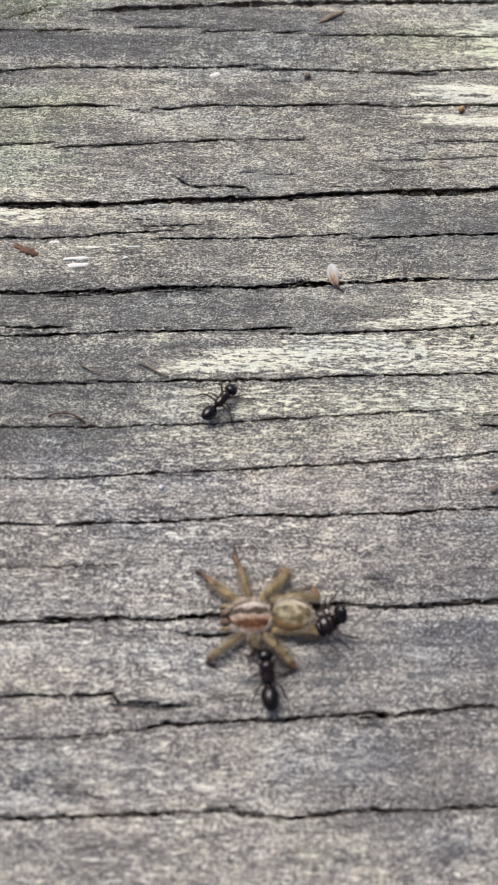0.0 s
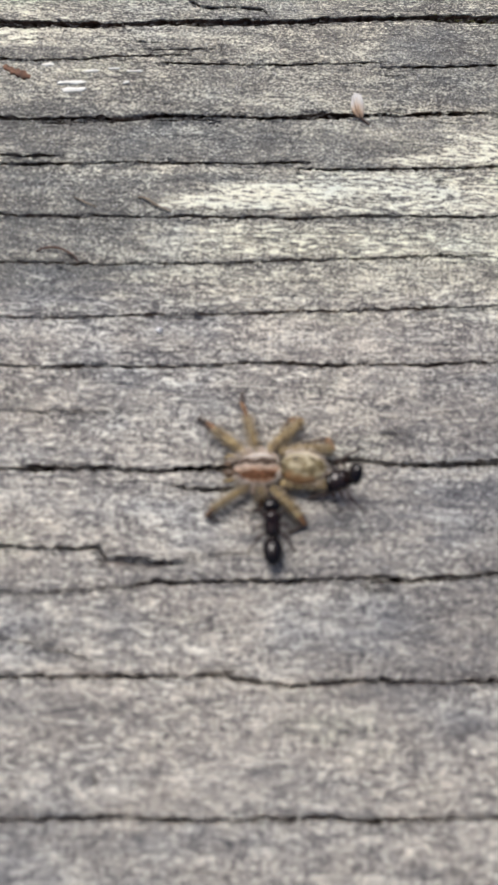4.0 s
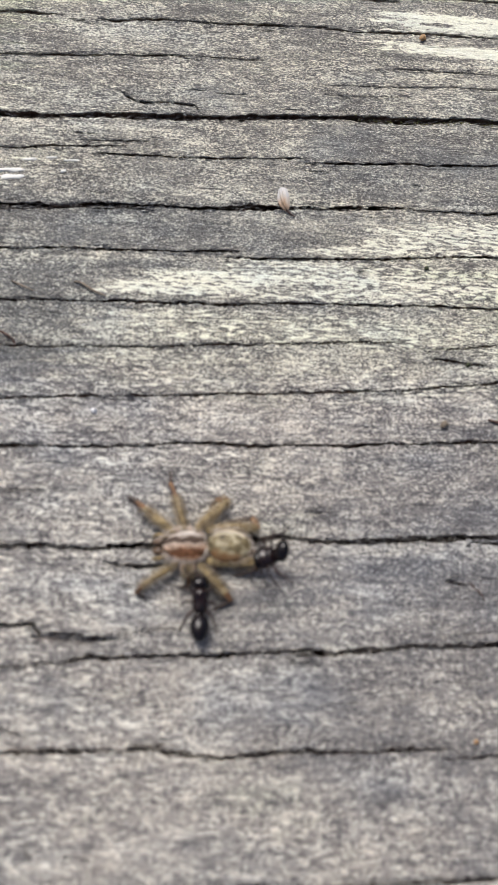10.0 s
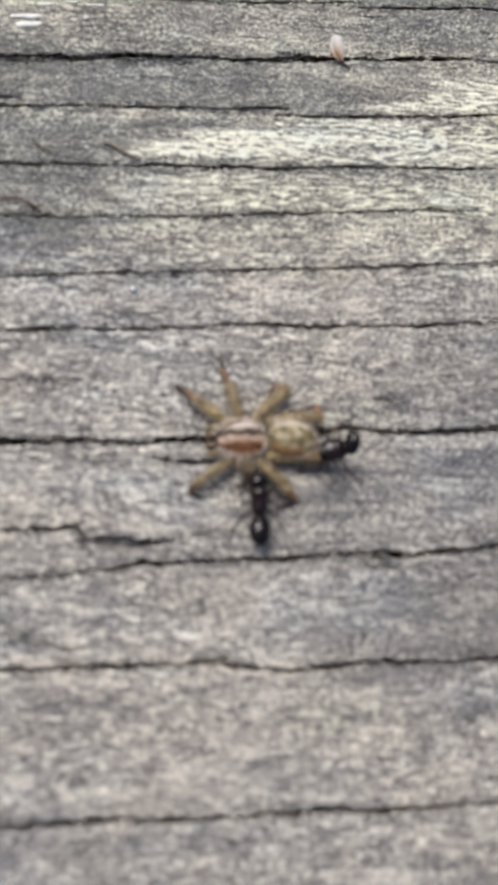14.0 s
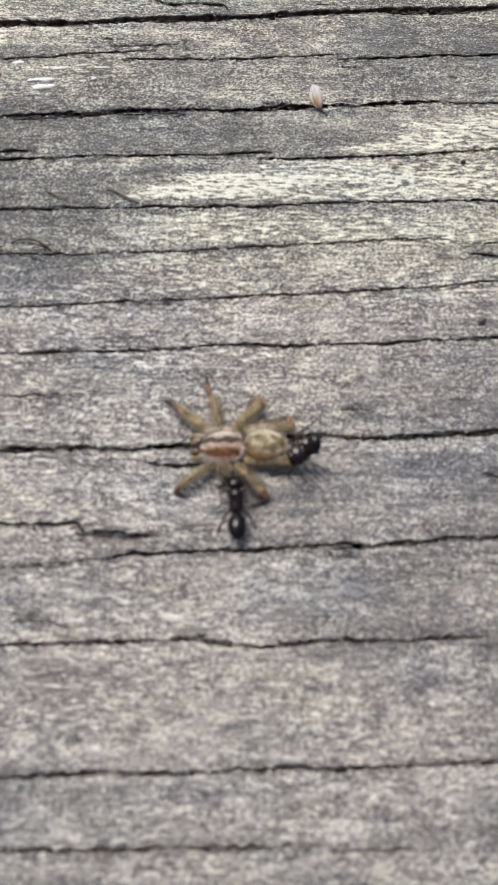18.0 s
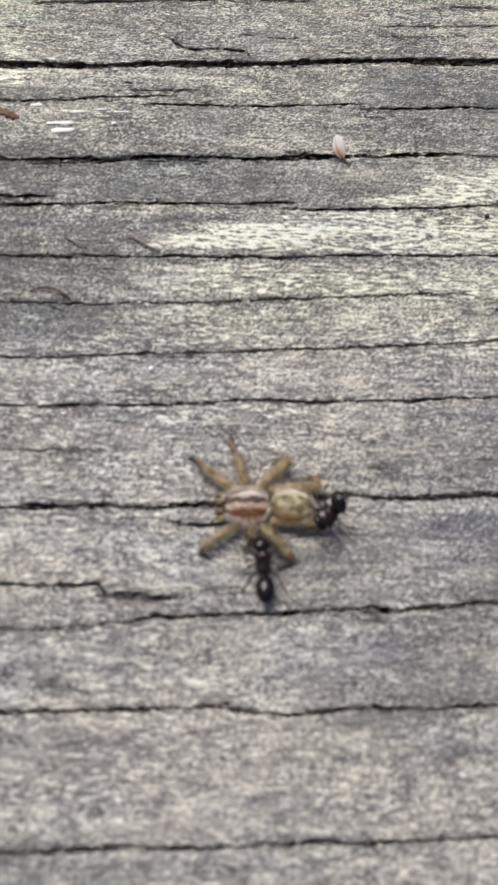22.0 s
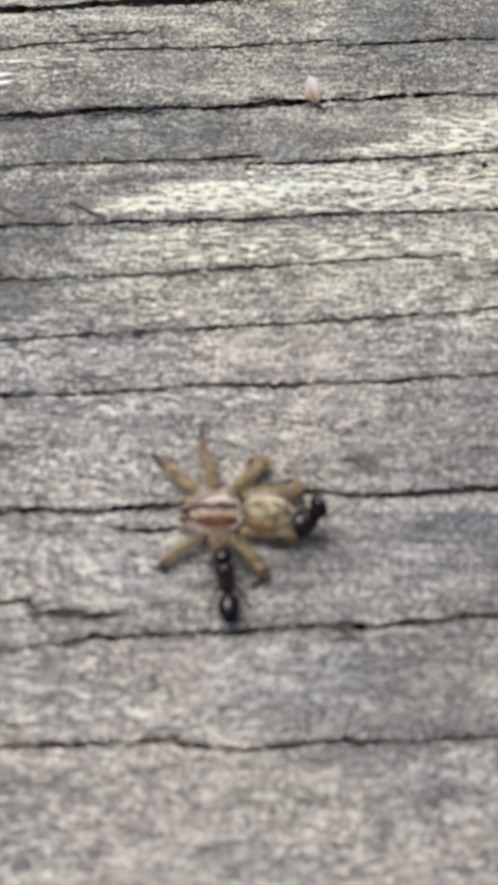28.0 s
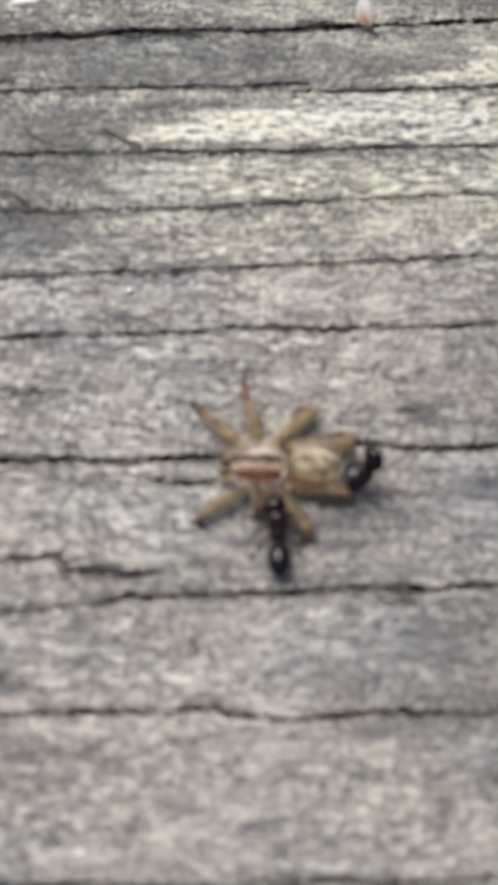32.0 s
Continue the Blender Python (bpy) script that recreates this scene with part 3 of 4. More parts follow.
def carapace_skin():
    """Brown bands along a pale middle line and pale hairy edges."""
    m, tree, b = material("spider_carapace", 0.6)
    b.inputs["Specular IOR Level"].default_value = 0.2
    at = tree.nodes.new("ShaderNodeTexCoord").outputs["Object"]
    parts = tree.nodes.new("ShaderNodeSeparateXYZ")
    tree.links.new(at, parts.inputs[0])
    wobble = sums(tree, "MULTIPLY", sums(tree, "SUBTRACT", spread(tree, at, 1400, 3), 0.5), 0.0008)
    across = sums(tree, "ADD", sums(tree, "MULTIPLY_ADD", sums(tree, "ADD", parts.outputs["Y"], wobble), 370.0, 0.5), 0.0)
    bands = ramp(tree, across, (0.03, (0.5, 0.35, 0.25)), (0.13, (0.42, 0.23, 0.13)), (0.19, (0.155, 0.066, 0.03)), (0.34, (0.17, 0.075, 0.035)),
                 (0.4, (0.5, 0.34, 0.24)), (0.52, (0.55, 0.43, 0.34)), (0.57, (0.075, 0.045, 0.03)), (0.73, (0.095, 0.063, 0.046)), (0.81, (0.62, 0.54, 0.47)), (0.97, (0.7, 0.64, 0.57)))
    mottle = ramp(tree, spread(tree, at, 2600, 3), (0.32, grey(0.5)), (0.68, grey(1.15)))
    tree.links.new(blend(tree, 1.0, bands, mottle, "MULTIPLY"), b.inputs["Base Color"])
    bump = node(tree, "ShaderNodeBump", Strength=0.4, Distance=0.00005)
    tree.links.new(spread(tree, at, 6000, 2), bump.inputs["Height"])
    tree.links.new(bump.outputs["Normal"], b.inputs["Normal"])
    return m


def abdomen_skin():
    """Olive yellow with a dim leaf mark, a pale rim on one side and a rusty smear."""
    m, tree, b = material("spider_abdomen", 0.6)
    at = tree.nodes.new("ShaderNodeTexCoord").outputs["Object"]
    parts = tree.nodes.new("ShaderNodeSeparateXYZ")
    tree.links.new(at, parts.inputs[0])
    base = ramp(tree, spread(tree, at, 1300, 4, 0.65), (0.34, (0.06, 0.04, 0.018)), (0.5, (0.22, 0.17, 0.08)), (0.64, (0.48, 0.42, 0.28)))
    wobble = sums(tree, "MULTIPLY", sums(tree, "SUBTRACT", spread(tree, at, 1100, 3), 0.5), 0.0009)
    y = sums(tree, "ADD", parts.outputs["Y"], wobble)
    rim = ramp(tree, sums(tree, "MULTIPLY_ADD", y, 300.0, 0.5), (0.72, grey(0)), (0.8, grey(1)), (0.93, grey(1)))
    base = blend(tree, rim, base, (0.64, 0.56, 0.41))
    length = tree.nodes.new("ShaderNodeVectorMath")
    length.operation = "LENGTH"
    squash = node(tree, "ShaderNodeMapping", Location=(0.3, -0.42, 0), Scale=(620, 1150, 0))
    tree.links.new(at, squash.inputs["Vector"])
    tree.links.new(squash.outputs["Vector"], length.inputs[0])
    ring = sums(tree, "ADD", length.outputs["Value"], sums(tree, "MULTIPLY", wobble, 700.0))
    leaf = ramp(tree, ring, (0.0, grey(0.3)), (0.3, grey(0.3)), (0.45, grey(0.1)), (0.7, grey(0.3)), (0.8, grey(1.0)), (0.88, grey(0.85)), (0.97, grey(0)))
    leaf = blend(tree, 1.0, blend(tree, 1.0, leaf, grey(0.55), "MULTIPLY"), ramp(tree, spread(tree, at, 1700, 3, 0.6), (0.36, grey(0.1)), (0.6, grey(1))), "MULTIPLY")
    base = blend(tree, leaf, base, (0.05, 0.042, 0.028))
    rust = ramp(tree, sums(tree, "MULTIPLY_ADD", parts.outputs["Y"], -500.0, spread(tree, at, 700, 3)), (0.8, grey(0)), (1.0, grey(0.85)))
    base = blend(tree, rust, base, (0.25, 0.125, 0.045))
    tree.links.new(base, b.inputs["Base Color"])
    bump = node(tree, "ShaderNodeBump", Strength=0.4, Distance=0.00006)
    tree.links.new(spread(tree, at, 3500, 3), bump.inputs["Height"])
    tree.links.new(bump.outputs["Normal"], b.inputs["Normal"])
    return m


CARAPACE, ABDOMEN = carapace_skin(), abdomen_skin()
LEG = shell("spider_leg", (0.1, 0.062, 0.022), (0.46, 0.348, 0.165), 1700, 0.5, spec=0.3)
MARGIN = shell("spider_margin", (0.48, 0.38, 0.3), (0.76, 0.68, 0.6), 2200, 0.6)
LEG_TIP = shell("spider_leg_tip", (0.1, 0.042, 0.016), (0.33, 0.17, 0.07), 1500, 0.45)
FOOT = shell("spider_foot", (0.035, 0.026, 0.022), (0.12, 0.085, 0.07), 1500, 0.6)
PALE = shell("spider_pale", (0.42, 0.28, 0.2), (0.66, 0.5, 0.38), 1600, 0.6)
HAIR = shell("spider_hair", (0.16, 0.11, 0.06), (0.5, 0.42, 0.29), 2200, 0.6)
JAW = shell("spider_jaw", (0.07, 0.045, 0.028), (0.22, 0.14, 0.085), 1600, 0.35)
ANT = shell("ant_shell", (0.003, 0.002, 0.002), (0.009, 0.004, 0.004), 1500, 0.2, spec=0.45)
ANT_BROWN = shell("ant_thorax", (0.004, 0.003, 0.003), (0.02, 0.008, 0.007), 1500, 0.2)
ANT_LEG = shell("ant_leg", (0.014, 0.007, 0.005), (0.06, 0.026, 0.016), 1500, 0.35)


# ---- the spider ----
def build_spider():
    """Its middle is where carapace and abdomen meet; it lies belly down across a crack, head end to -x."""
    rnd = random.Random(5)
    thing = tagged(new("spider"), "limp pale brown spider with striped back and olive abdomen", "spider")
    body = part("carapace", bulk(bmesh.new(), 0, 0, 0, 1.75, 1.26, 0.82, taper=-0.24, sag=0.35, dent=0.07), CARAPACE, thing, "pale brown carapace with dark bands", (-1.75, 0.02, 1.35), (0, 4, 2))
    edge = [(-1.75, -0.55, 0), (-1.0, -1.12, 0), (0, -1.3, 0), (1.1, -1.05, 0), (1.75, -0.4, 0), (1.75, 0.4, 0.05), (1.1, 1.08, 0.1), (0, 1.33, 0.1), (-1.0, 1.12, 0.1), (-1.75, 0.5, 0)]
    part("hair_fringe", spines(bmesh.new(), edge, [0.2] * 10, 1050, 0.42, rnd), MARGIN, body, "pale hairs round the carapace")
    for x, y, r in ((-1.78, 0.2, 0.1), (-1.78, -0.2, 0.1), (-1.55, 0.5, 0.09), (-1.55, -0.5, 0.09)):
        part("eye", bulk(bmesh.new(), x, y, 0.38, r, r, r, u=10, v=8), ANT, body, "small glossy black eye")
    for y in (0.38, -0.38):
        part("chelicera", bulk(bmesh.new(), -3.75, y + 0.02, 0.95, 0.5, 0.33, 0.42, (0, -25, 0), taper=-0.2), JAW, thing, "brown jaw")
        part("pedipalp", tube(bmesh.new(), [(-3.1, 2.0 * y, 1.15), (-3.75, 2.6 * y, 1.2), (-4.15, 2.3 * y, 0.55)], [0.17, 0.15, 0.08], dent=0.1), LEG, thing, "short brown palp")
    part("waist", bulk(bmesh.new(), 0.02, 0.0, 1.25, 0.3, 0.32, 0.3), JAW, thing)
    rear = part("abdomen", bulk(bmesh.new(), 0, 0, 0, 1.72, 1.38, 1.05, taper=0.05, sag=0.15, dent=0.09), ABDOMEN, thing, "olive yellow abdomen with a dim leaf mark", (1.82, 0.12, 1.45), (10, 3, -3))
    part("hair_fringe", spines(bmesh.new(), [(-1.6, 0.7, 0.3), (-0.8, 1.2, 0.3), (0, 1.38, 0.3), (0.9, 1.15, 0.3), (1.6, 0.6, 0.3), (1.85, -0.3, 0.2), (1.2, -1.0, 0.2), (0, -1.35, 0.1)], [0.18] * 8, 420, 0.36, rnd), MARGIN, rear)
    for y in (-0.12, -0.42):
        part("spinneret", tube(bmesh.new(), [(3.5, y, 1.05), (3.85, y - 0.06, 0.95), (4.15, y - 0.1, 0.85)], [0.15, 0.12, 0.06]), LEG_TIP, thing, "short rusty spinneret")

    def leg(hip, knee, shin, foot, r):
        r *= 1.03
        points = [hip, tuple((a + b) / 2 + (0.0, 0.0, 0.16)[i] for i, (a, b) in enumerate(zip(hip, knee))), knee]
        radii = [r * 0.85, r * 1.15, r * 0.9]
        ob = part("leg", tube(bmesh.new(), points, radii, dent=0.12), LEG, thing)
        part("hairs", spines(bmesh.new(), points, radii, 620, 0.6, rnd, 0.016), HAIR, ob)
        lower = [knee, shin, foot]
        part("shank", tube(bmesh.new(), [knee, shin], [r * 0.92, r * 0.62], dent=0.12), LEG_TIP, ob, "rusty brown shank")
        part("foot", tube(bmesh.new(), [shin, foot], [r * 0.6, r * 0.24], dent=0.12), FOOT, ob, "dark thin foot")
        part("hairs", spines(bmesh.new(), lower, [r * 0.8, r * 0.5, r * 0.2], 110, 0.42, rnd, 0.015), FOOT, ob, "dark spiny hairs")

    leg((-2.6, 1.1, 1.2), (-4.95, 3.05, 1.3), (-5.6, 3.75, 0.8), (-6.3, 4.35, 0.15), 0.29)
    leg((-1.75, 1.4, 1.25), (-2.5, 4.2, 1.35), (-2.95, 5.5, 0.8), (-2.95, 6.7, 0.12), 0.24)
    leg((-0.75, 1.45, 1.2), (1.7, 3.95, 1.35), (0.85, 4.15, 0.95), (0.35, 3.6, 0.3), 0.35)
    leg((0.1, 1.45, 1.2), (4.0, 1.72, 1.4), (3.75, 2.65, 1.1), (0.9, 2.15, 0.6), 0.37)
    leg((-2.2, -1.3, 1.15), (-4.9, -3.25, 1.1), (-5.35, -3.7, 0.6), (-4.6, -3.9, 0.12), 0.2)
    leg((-1.4, -1.45, 1.1), (-1.35, -2.5, 1.5), (-1.3, -3.0, 0.9), (-1.9, -3.1, 0.1), 0.18)
    leg((-0.5, -1.4, 1.1), (1.55, -3.65, 1.2), (2.0, -4.15, 0.7), (0.7, -4.8, 0.1), 0.31)
    leg((0.2, -1.05, 0.95), (3.85, -1.05, 0.95), (4.15, -1.5, 0.7), (2.3, -2.0, 0.15), 0.4)
    for x, y in ((-2.45, -1.5), (-1.75, -1.68), (-1.05, -1.68), (-2.4, 1.35), (-1.4, 1.55), (-0.5, 1.45)):
        part("coxa", bulk(bmesh.new(), x, y, 0.95, 0.3, 0.42, 0.32, (0, 0, 20 * (x + 1.5)), dent=0.1, u=12, v=8), PALE, thing, "pale leg joint")
    return thing


spider = build_spider()
spider.scale = (1, 1, 0.74)


# ---- the ants ----
def build_ant(label, curl=0.0, stout=1.0, spread_legs=1.0, bend=0.0, rear_size=1.0):
    """A black worker that walks along +x; the body is 5 mm long. Each leg hangs from its own hip."""
    thing = tagged(new("ant"), label, "ant", "black ants at the prey")
    part("thorax", tube(bmesh.new(), [(1.05, 0, 0.95), (0.7, 0, 1.05), (0.2, 0, 0.98), (-0.3, 0, 0.9), (-0.55, 0, 0.85)], [k * stout for k in (0.22, 0.42, 0.34, 0.36, 0.2)], 12), ANT_BROWN, thing, "dark reddish brown thorax")
    part("petiole", bulk(bmesh.new(), -0.75, 0, 0.88, 0.17 * stout, 0.18 * stout ** 2, 0.24, u=12, v=8), ANT, thing)
    c, s_ = math.cos(radians(bend)), math.sin(radians(bend))
    rear = bulk(bmesh.new(), -0.75 - 0.85 * c, -0.85 * s_, 0.92 + curl, 0.98 * rear_size, 0.56 * rear_size, 0.54 * rear_size, (0, 10 + 14 * curl, bend), taper=-0.12)
    part("gaster", rear, ANT, thing, "glossy black abdomen")
    head = part("head", bulk(bmesh.new(), 1.55, 0, 0.92, 0.52, 0.49, 0.38, (0, 14, 0), taper=0.16), ANT, thing)
    for y in (1, -1):
        part("eye", bulk(bmesh.new(), 1.55, 0.34 * y, 1.05, 0.12, 0.07, 0.1, u=8, v=6), ANT, head)
        part("jaw", tube(bmesh.new(), [(1.9, 0.16 * y, 0.78), (2.15, 0.17 * y, 0.72), (2.28, 0.04 * y, 0.7)], [0.08, 0.07, 0.03], 6, 3), ANT_LEG, head)
        part("antenna", tube(bmesh.new(), [(1.8, 0.14 * y, 1.08), (2.05, 0.75 * y, 1.35), (2.45, 0.9 * y, 1.05), (2.85, 0.75 * y, 0.75)], [0.045, 0.04, 0.05, 0.04], 6, 4), ANT_LEG, head, "thin elbowed antenna")
    legs = []
    for x, reach, back in ((0.65, 1.35, 0.75), (0.2, 1.5, -0.25), (-0.2, 1.6, -1.25)):
        reach = reach * spread_legs
        for y in (1, -1):
            points = [(0, 0, 0), (0.45 * back, 0.48 * reach * y, 0.45), (0.9 * back, 0.8 * reach * y, -0.35), (1.2 * back, 1.0 * reach * y, -0.72)]
            legs.append(part("leg", tube(bmesh.new(), points, [0.095, 0.07, 0.052, 0.03], 6, 4), ANT_LEG, thing, at=(x, 0.2 * y, 0.8)))
    return thing, legs


puller, puller_legs = build_ant("glossy black ant biting a leg of the spider", 0.0, 1.22, 0.68)
tugger, tugger_legs = build_ant("glossy black ant tugging at the spider's abdomen", 0.05, 1.4, 0.85, 8, 0.9)
puller.scale, tugger.scale = (1.12, 1.32, 1.2), (0.76, 1.6, 1.2)
runner, runner_legs = build_ant("small black ant running over the grey board", rear_size=0.88)
runner.scale = (1.02, 1.28, 1.12)


# ---- crumbs on the board ----
def husk_skin():
    """Papery white at its top, tan brown towards the pointed end."""
    m, tree, b = material("husk", 0.5)
    at = tree.nodes.new("ShaderNodeTexCoord").outputs["Object"]
    parts = tree.nodes.new("ShaderNodeSeparateXYZ")
    tree.links.new(at, parts.inputs[0])
    along = sums(tree, "ADD", sums(tree, "MULTIPLY", parts.outputs["Y"], 400.0), sums(tree, "MULTIPLY_ADD", spread(tree, at, 1500, 3, 0.6, (1.6, 0.5, 1)), 0.9, -0.1))
    tree.links.new(ramp(tree, along, (-0.0, (0.42, 0.27, 0.16)), (0.2, (0.6, 0.43, 0.3)), (0.42, (0.66, 0.57, 0.48)), (0.66, (0.64, 0.62, 0.6))), b.inputs["Base Color"])
    return m


HUSK = husk_skin()
BARK = shell("red_bark", (0.075, 0.034, 0.02), (0.24, 0.12, 0.07), 1300, 0.75)
RUST = shell("rusty_plant", (0.05, 0.024, 0.017), (0.13, 0.062, 0.042), 900, 0.75)
TAN = shell("tan_plant", (0.14, 0.11, 0.08), (0.32, 0.26, 0.19), 900, 0.75)
ORANGE = shell("orange_crumb", (0.36, 0.19, 0.07), (0.58, 0.38, 0.2), 900, 0.6)
MOSS = shell("moss", (0.03, 0.035, 0.015), (0.1, 0.11, 0.05), 1500, 0.8)
CHALK = shell("old_paint", (0.72, 0.71, 0.66), (0.86, 0.85, 0.8), 1500, 0.6)
GRAIN = shell("sand_grain", (0.7, 0.7, 0.7), (0.9, 0.9, 0.88), 1500, 0.3, spec=0.9)
GRAIN.node_tree.nodes["Principled BSDF"].inputs["Metallic"].default_value = 0.5


def top(x, y):
    """The height of the board there."""
    return float(height[np.abs(ys - y).argmin(), np.abs(xs - x).argmin()])


def flake(bm, outline, thick, lift=0.0, bow=0.0, tilt=0.0):
    """A thin chip: an outline in millimetres, with a thickness and a bow across it."""
    n = len(outline)
    cx, cy = sum(p[0] for p in outline) / n, sum(p[1] for p in outline) / n
    rings = []
    for z, k in ((0, 0.88), (thick * 0.5, 1.0), (thick, 0.9)):
        ring = []
        for x, y in outline:
            u, v = (x - cx) * k, (y - cy) * k
            ring.append(bm.verts.new(Vector((cx + u, cy + v, lift + z - bow * (u * u) + tilt * v)) * MM))
        rings.append(ring)
    for a, b in zip(rings, rings[1:]):
        for i in range(n):
            bm.faces.new((a[i], a[(i + 1) % n], b[(i + 1) % n], b[i]))
    up = bm.verts.new(Vector((cx, cy, lift + thick * 1.15)) * MM)
    low = bm.verts.new(Vector((cx, cy, lift)) * MM)
    for i in range(n):
        bm.faces.new((rings[-1][i], rings[-1][(i + 1) % n], up))
        bm.faces.new((rings[0][(i + 1) % n], rings[0][i], low))
    return bm


def crumb(name, x, y, bm, mat, label, category, lift=0.0, group=""):
    ob = part(name, bm, mat)
    ob.location = (x * MM, y * MM, (top(x, y) + lift) * MM)
    return tagged(ob, label, category, group)


chips = random.Random(12)


def chip_edge(w, h):
    """The broken outline of a chip that leans with the grain."""
    edge = []
    for k in range(18):
        a = 2 * math.pi * k / 18
        x, y = math.copysign(abs(math.cos(a)) ** 0.6, math.cos(a)), math.copysign(abs(math.sin(a)) ** 0.5, math.sin(a))
        edge.append((w * x * chips.uniform(0.82, 1.1), h * (0.9 * y * chips.uniform(0.6, 1.2) + 0.45 * x)))
    return edge


husk = tagged(new("seed_husk"), "pale papery seed husk leaning over a crack", "husk")
husk.location = (8.62 * MM, 24.5 * MM, 0.12 * MM)
part("scale", flake(bmesh.new(), [(-0.5, 1.2), (-0.15, 1.42), (0.3, 1.3), (0.52, 0.7), (0.6, 0.0), (0.58, -0.6), (0.4, -1.0), (0.02, -0.85), (-0.4, -0.4), (-0.62, 0.35)], 0.22, 0.3, 0.3, 0.22), HUSK, husk, "pale papery scale")
part("fold", tube(bmesh.new(), [(-0.3, 1.1, 0.95), (-0.28, 0.5, 0.8), (-0.05, -0.2, 0.62), (0.2, -0.8, 0.4)], [0.1, 0.2, 0.18, 0.06], 8, 4, 0.5), HUSK, husk, "raised papery fold")
part("stalk", tube(bmesh.new(), [(0.05, -0.5, 0.25), (0.5, -1.05, 0.12), (1.05, -1.4, 0.02)], [0.12, 0.09, 0.04], 8, 4), RUST, husk, "brown pointed stalk")
crumb("bark_flake", -21.7, 27.2, flake(bmesh.new(), [(-1.5, 0.75), (-1.2, 1.0), (-0.95, 0.72), (-0.5, 0.62), (-0.25, 0.3), (0.1, 0.5), (0.35, 0.12), (0.7, 0.3), (0.85, -0.05), (1.3, -0.2), (1.15, -0.62), (0.8, -0.5), (0.65, -0.8), (0.3, -0.45), (0.0, -0.52), (-0.2, -0.15), (-0.6, -0.2), (-0.8, 0.2), (-1.25, 0.3)], 0.16, 0.02, 0.08), BARK, "ragged reddish brown flake of bark", "flake")
crumb("leaf_flake", 10.15, 60.4, flake(bmesh.new(), [(-1.6, -1.1), (-1.2, -0.5), (-0.4, 0.1), (0.7, 0.75), (1.6, 1.1), (1.3, 0.5), (0.4, -0.1), (-0.6, -0.75)], 0.3, 0.02, 0.08), TAN, "dry tan flake of a leaf", "flake")
for x, y, r, mat, label in ((22.0, 18.2, 0.26, MOSS, "dark green crumb of moss"), (7.1, 51.3, 0.42, TAN, "tan crumb of bark"), (23.9, 47.1, 0.42, ORANGE, "orange brown crumb of bark"), (22.3, 2.1, 0.4, TAN, "tan crumb of bark"), (25.0, 8.15, 0.26, MOSS, "dark green crumb of moss"), (22.5, -24.4, 0.2, ORANGE, "tiny orange crumb of bark")):
    crumb("crumb", x, y, bulk(bmesh.new(), 0, 0, 0.5 * r, r * 1.1, r * 0.75, r * 0.6, (10, 20, 50), dent=0.6, u=12, v=8), mat, label, "crumb", group="crumbs on the board")
for x, y, r in ((-7.8, 2.05, 0.32), (1.1, 1.7, 0.1), (3.8, 1.6, 0.1), (-6.6, -12.6, 0.1), (25.6, -18.6, 0.13), (24.9, -19.2, 0.1)):
    crumb("sand_grain", x, y, bulk(bmesh.new(), 0, 0, 0.4 * r, r, r * 0.8, r * 0.4, (5, 8, 10), dent=0.5, u=8, v=6), GRAIN, "tiny glinting grain of pale sand", "grain", group="sand grains on the board")
for x, y, w, h in ((-16.9, 26.4, 1.45, 0.26), (-16.6, 25.65, 1.15, 0.32), (-19.1, 28.3, 0.6, 0.2), (-15.2, 27.75, 0.75, 0.16), (-11.3, 27.9, 0.8, 0.12), (-13.2, 28.15, 0.55, 0.12), (-12.0, 26.6, 0.28, 0.2), (-3.2, 51.2, 0.6, 0.36)):
    crumb("paint_flake", x, y, flake(bmesh.new(), chip_edge(w, h), 0.1, -0.02), CHALK, "chip of old white paint", "paint chip", group="paint chips on the board")


def strand(name, mat, label, r, *points):
    """A thin fibre lying on the board."""
    x, y = points[0][:2]
    bm = tube(bmesh.new(), [(p[0] - x, p[1] - y, p[2]) for p in points], [0.6 * r] + [r] * (len(points) - 2) + [0.4 * r], 7, 5)
    return crumb(name, x, y, bm, mat, label, "fibre")


strand("plant_fibre", RUST, "curved dark brown plant fibre", 0.1, (-18.3, 8.95, 0.1), (-17.6, 9.2, 0.25), (-16.4, 9.2, 0.3), (-15.2, 8.6, 0.2), (-14.7, 7.9, 0.05))
strand("plant_fibre", RUST, "short dark reddish plant fibre", 0.14, (26.3, 2.75, 0.2), (27.6, 2.45, 0.2), (30.2, 2.3, 0.15))
strand("plant_fibre", RUST, "thin rusty plant fibre", 0.06, (23.2, -12.0, 0.1), (23.9, -12.7, 0.15), (24.4, -13.5, 0.1))
strand("wood_splinter", TAN, "loose grey wood splinter", 0.11, (-10.2, 14.6, 0.1), (-9.4, 14.3, 0.25), (-8.5, 13.7, 0.2), (-7.3, 13.3, 0.05))
strand("wood_splinter", TAN, "loose grey wood splinter", 0.09, (-15.6, 14.3, 0.1), (-14.7, 13.8, 0.2), (-13.6, 13.4, 0.05))


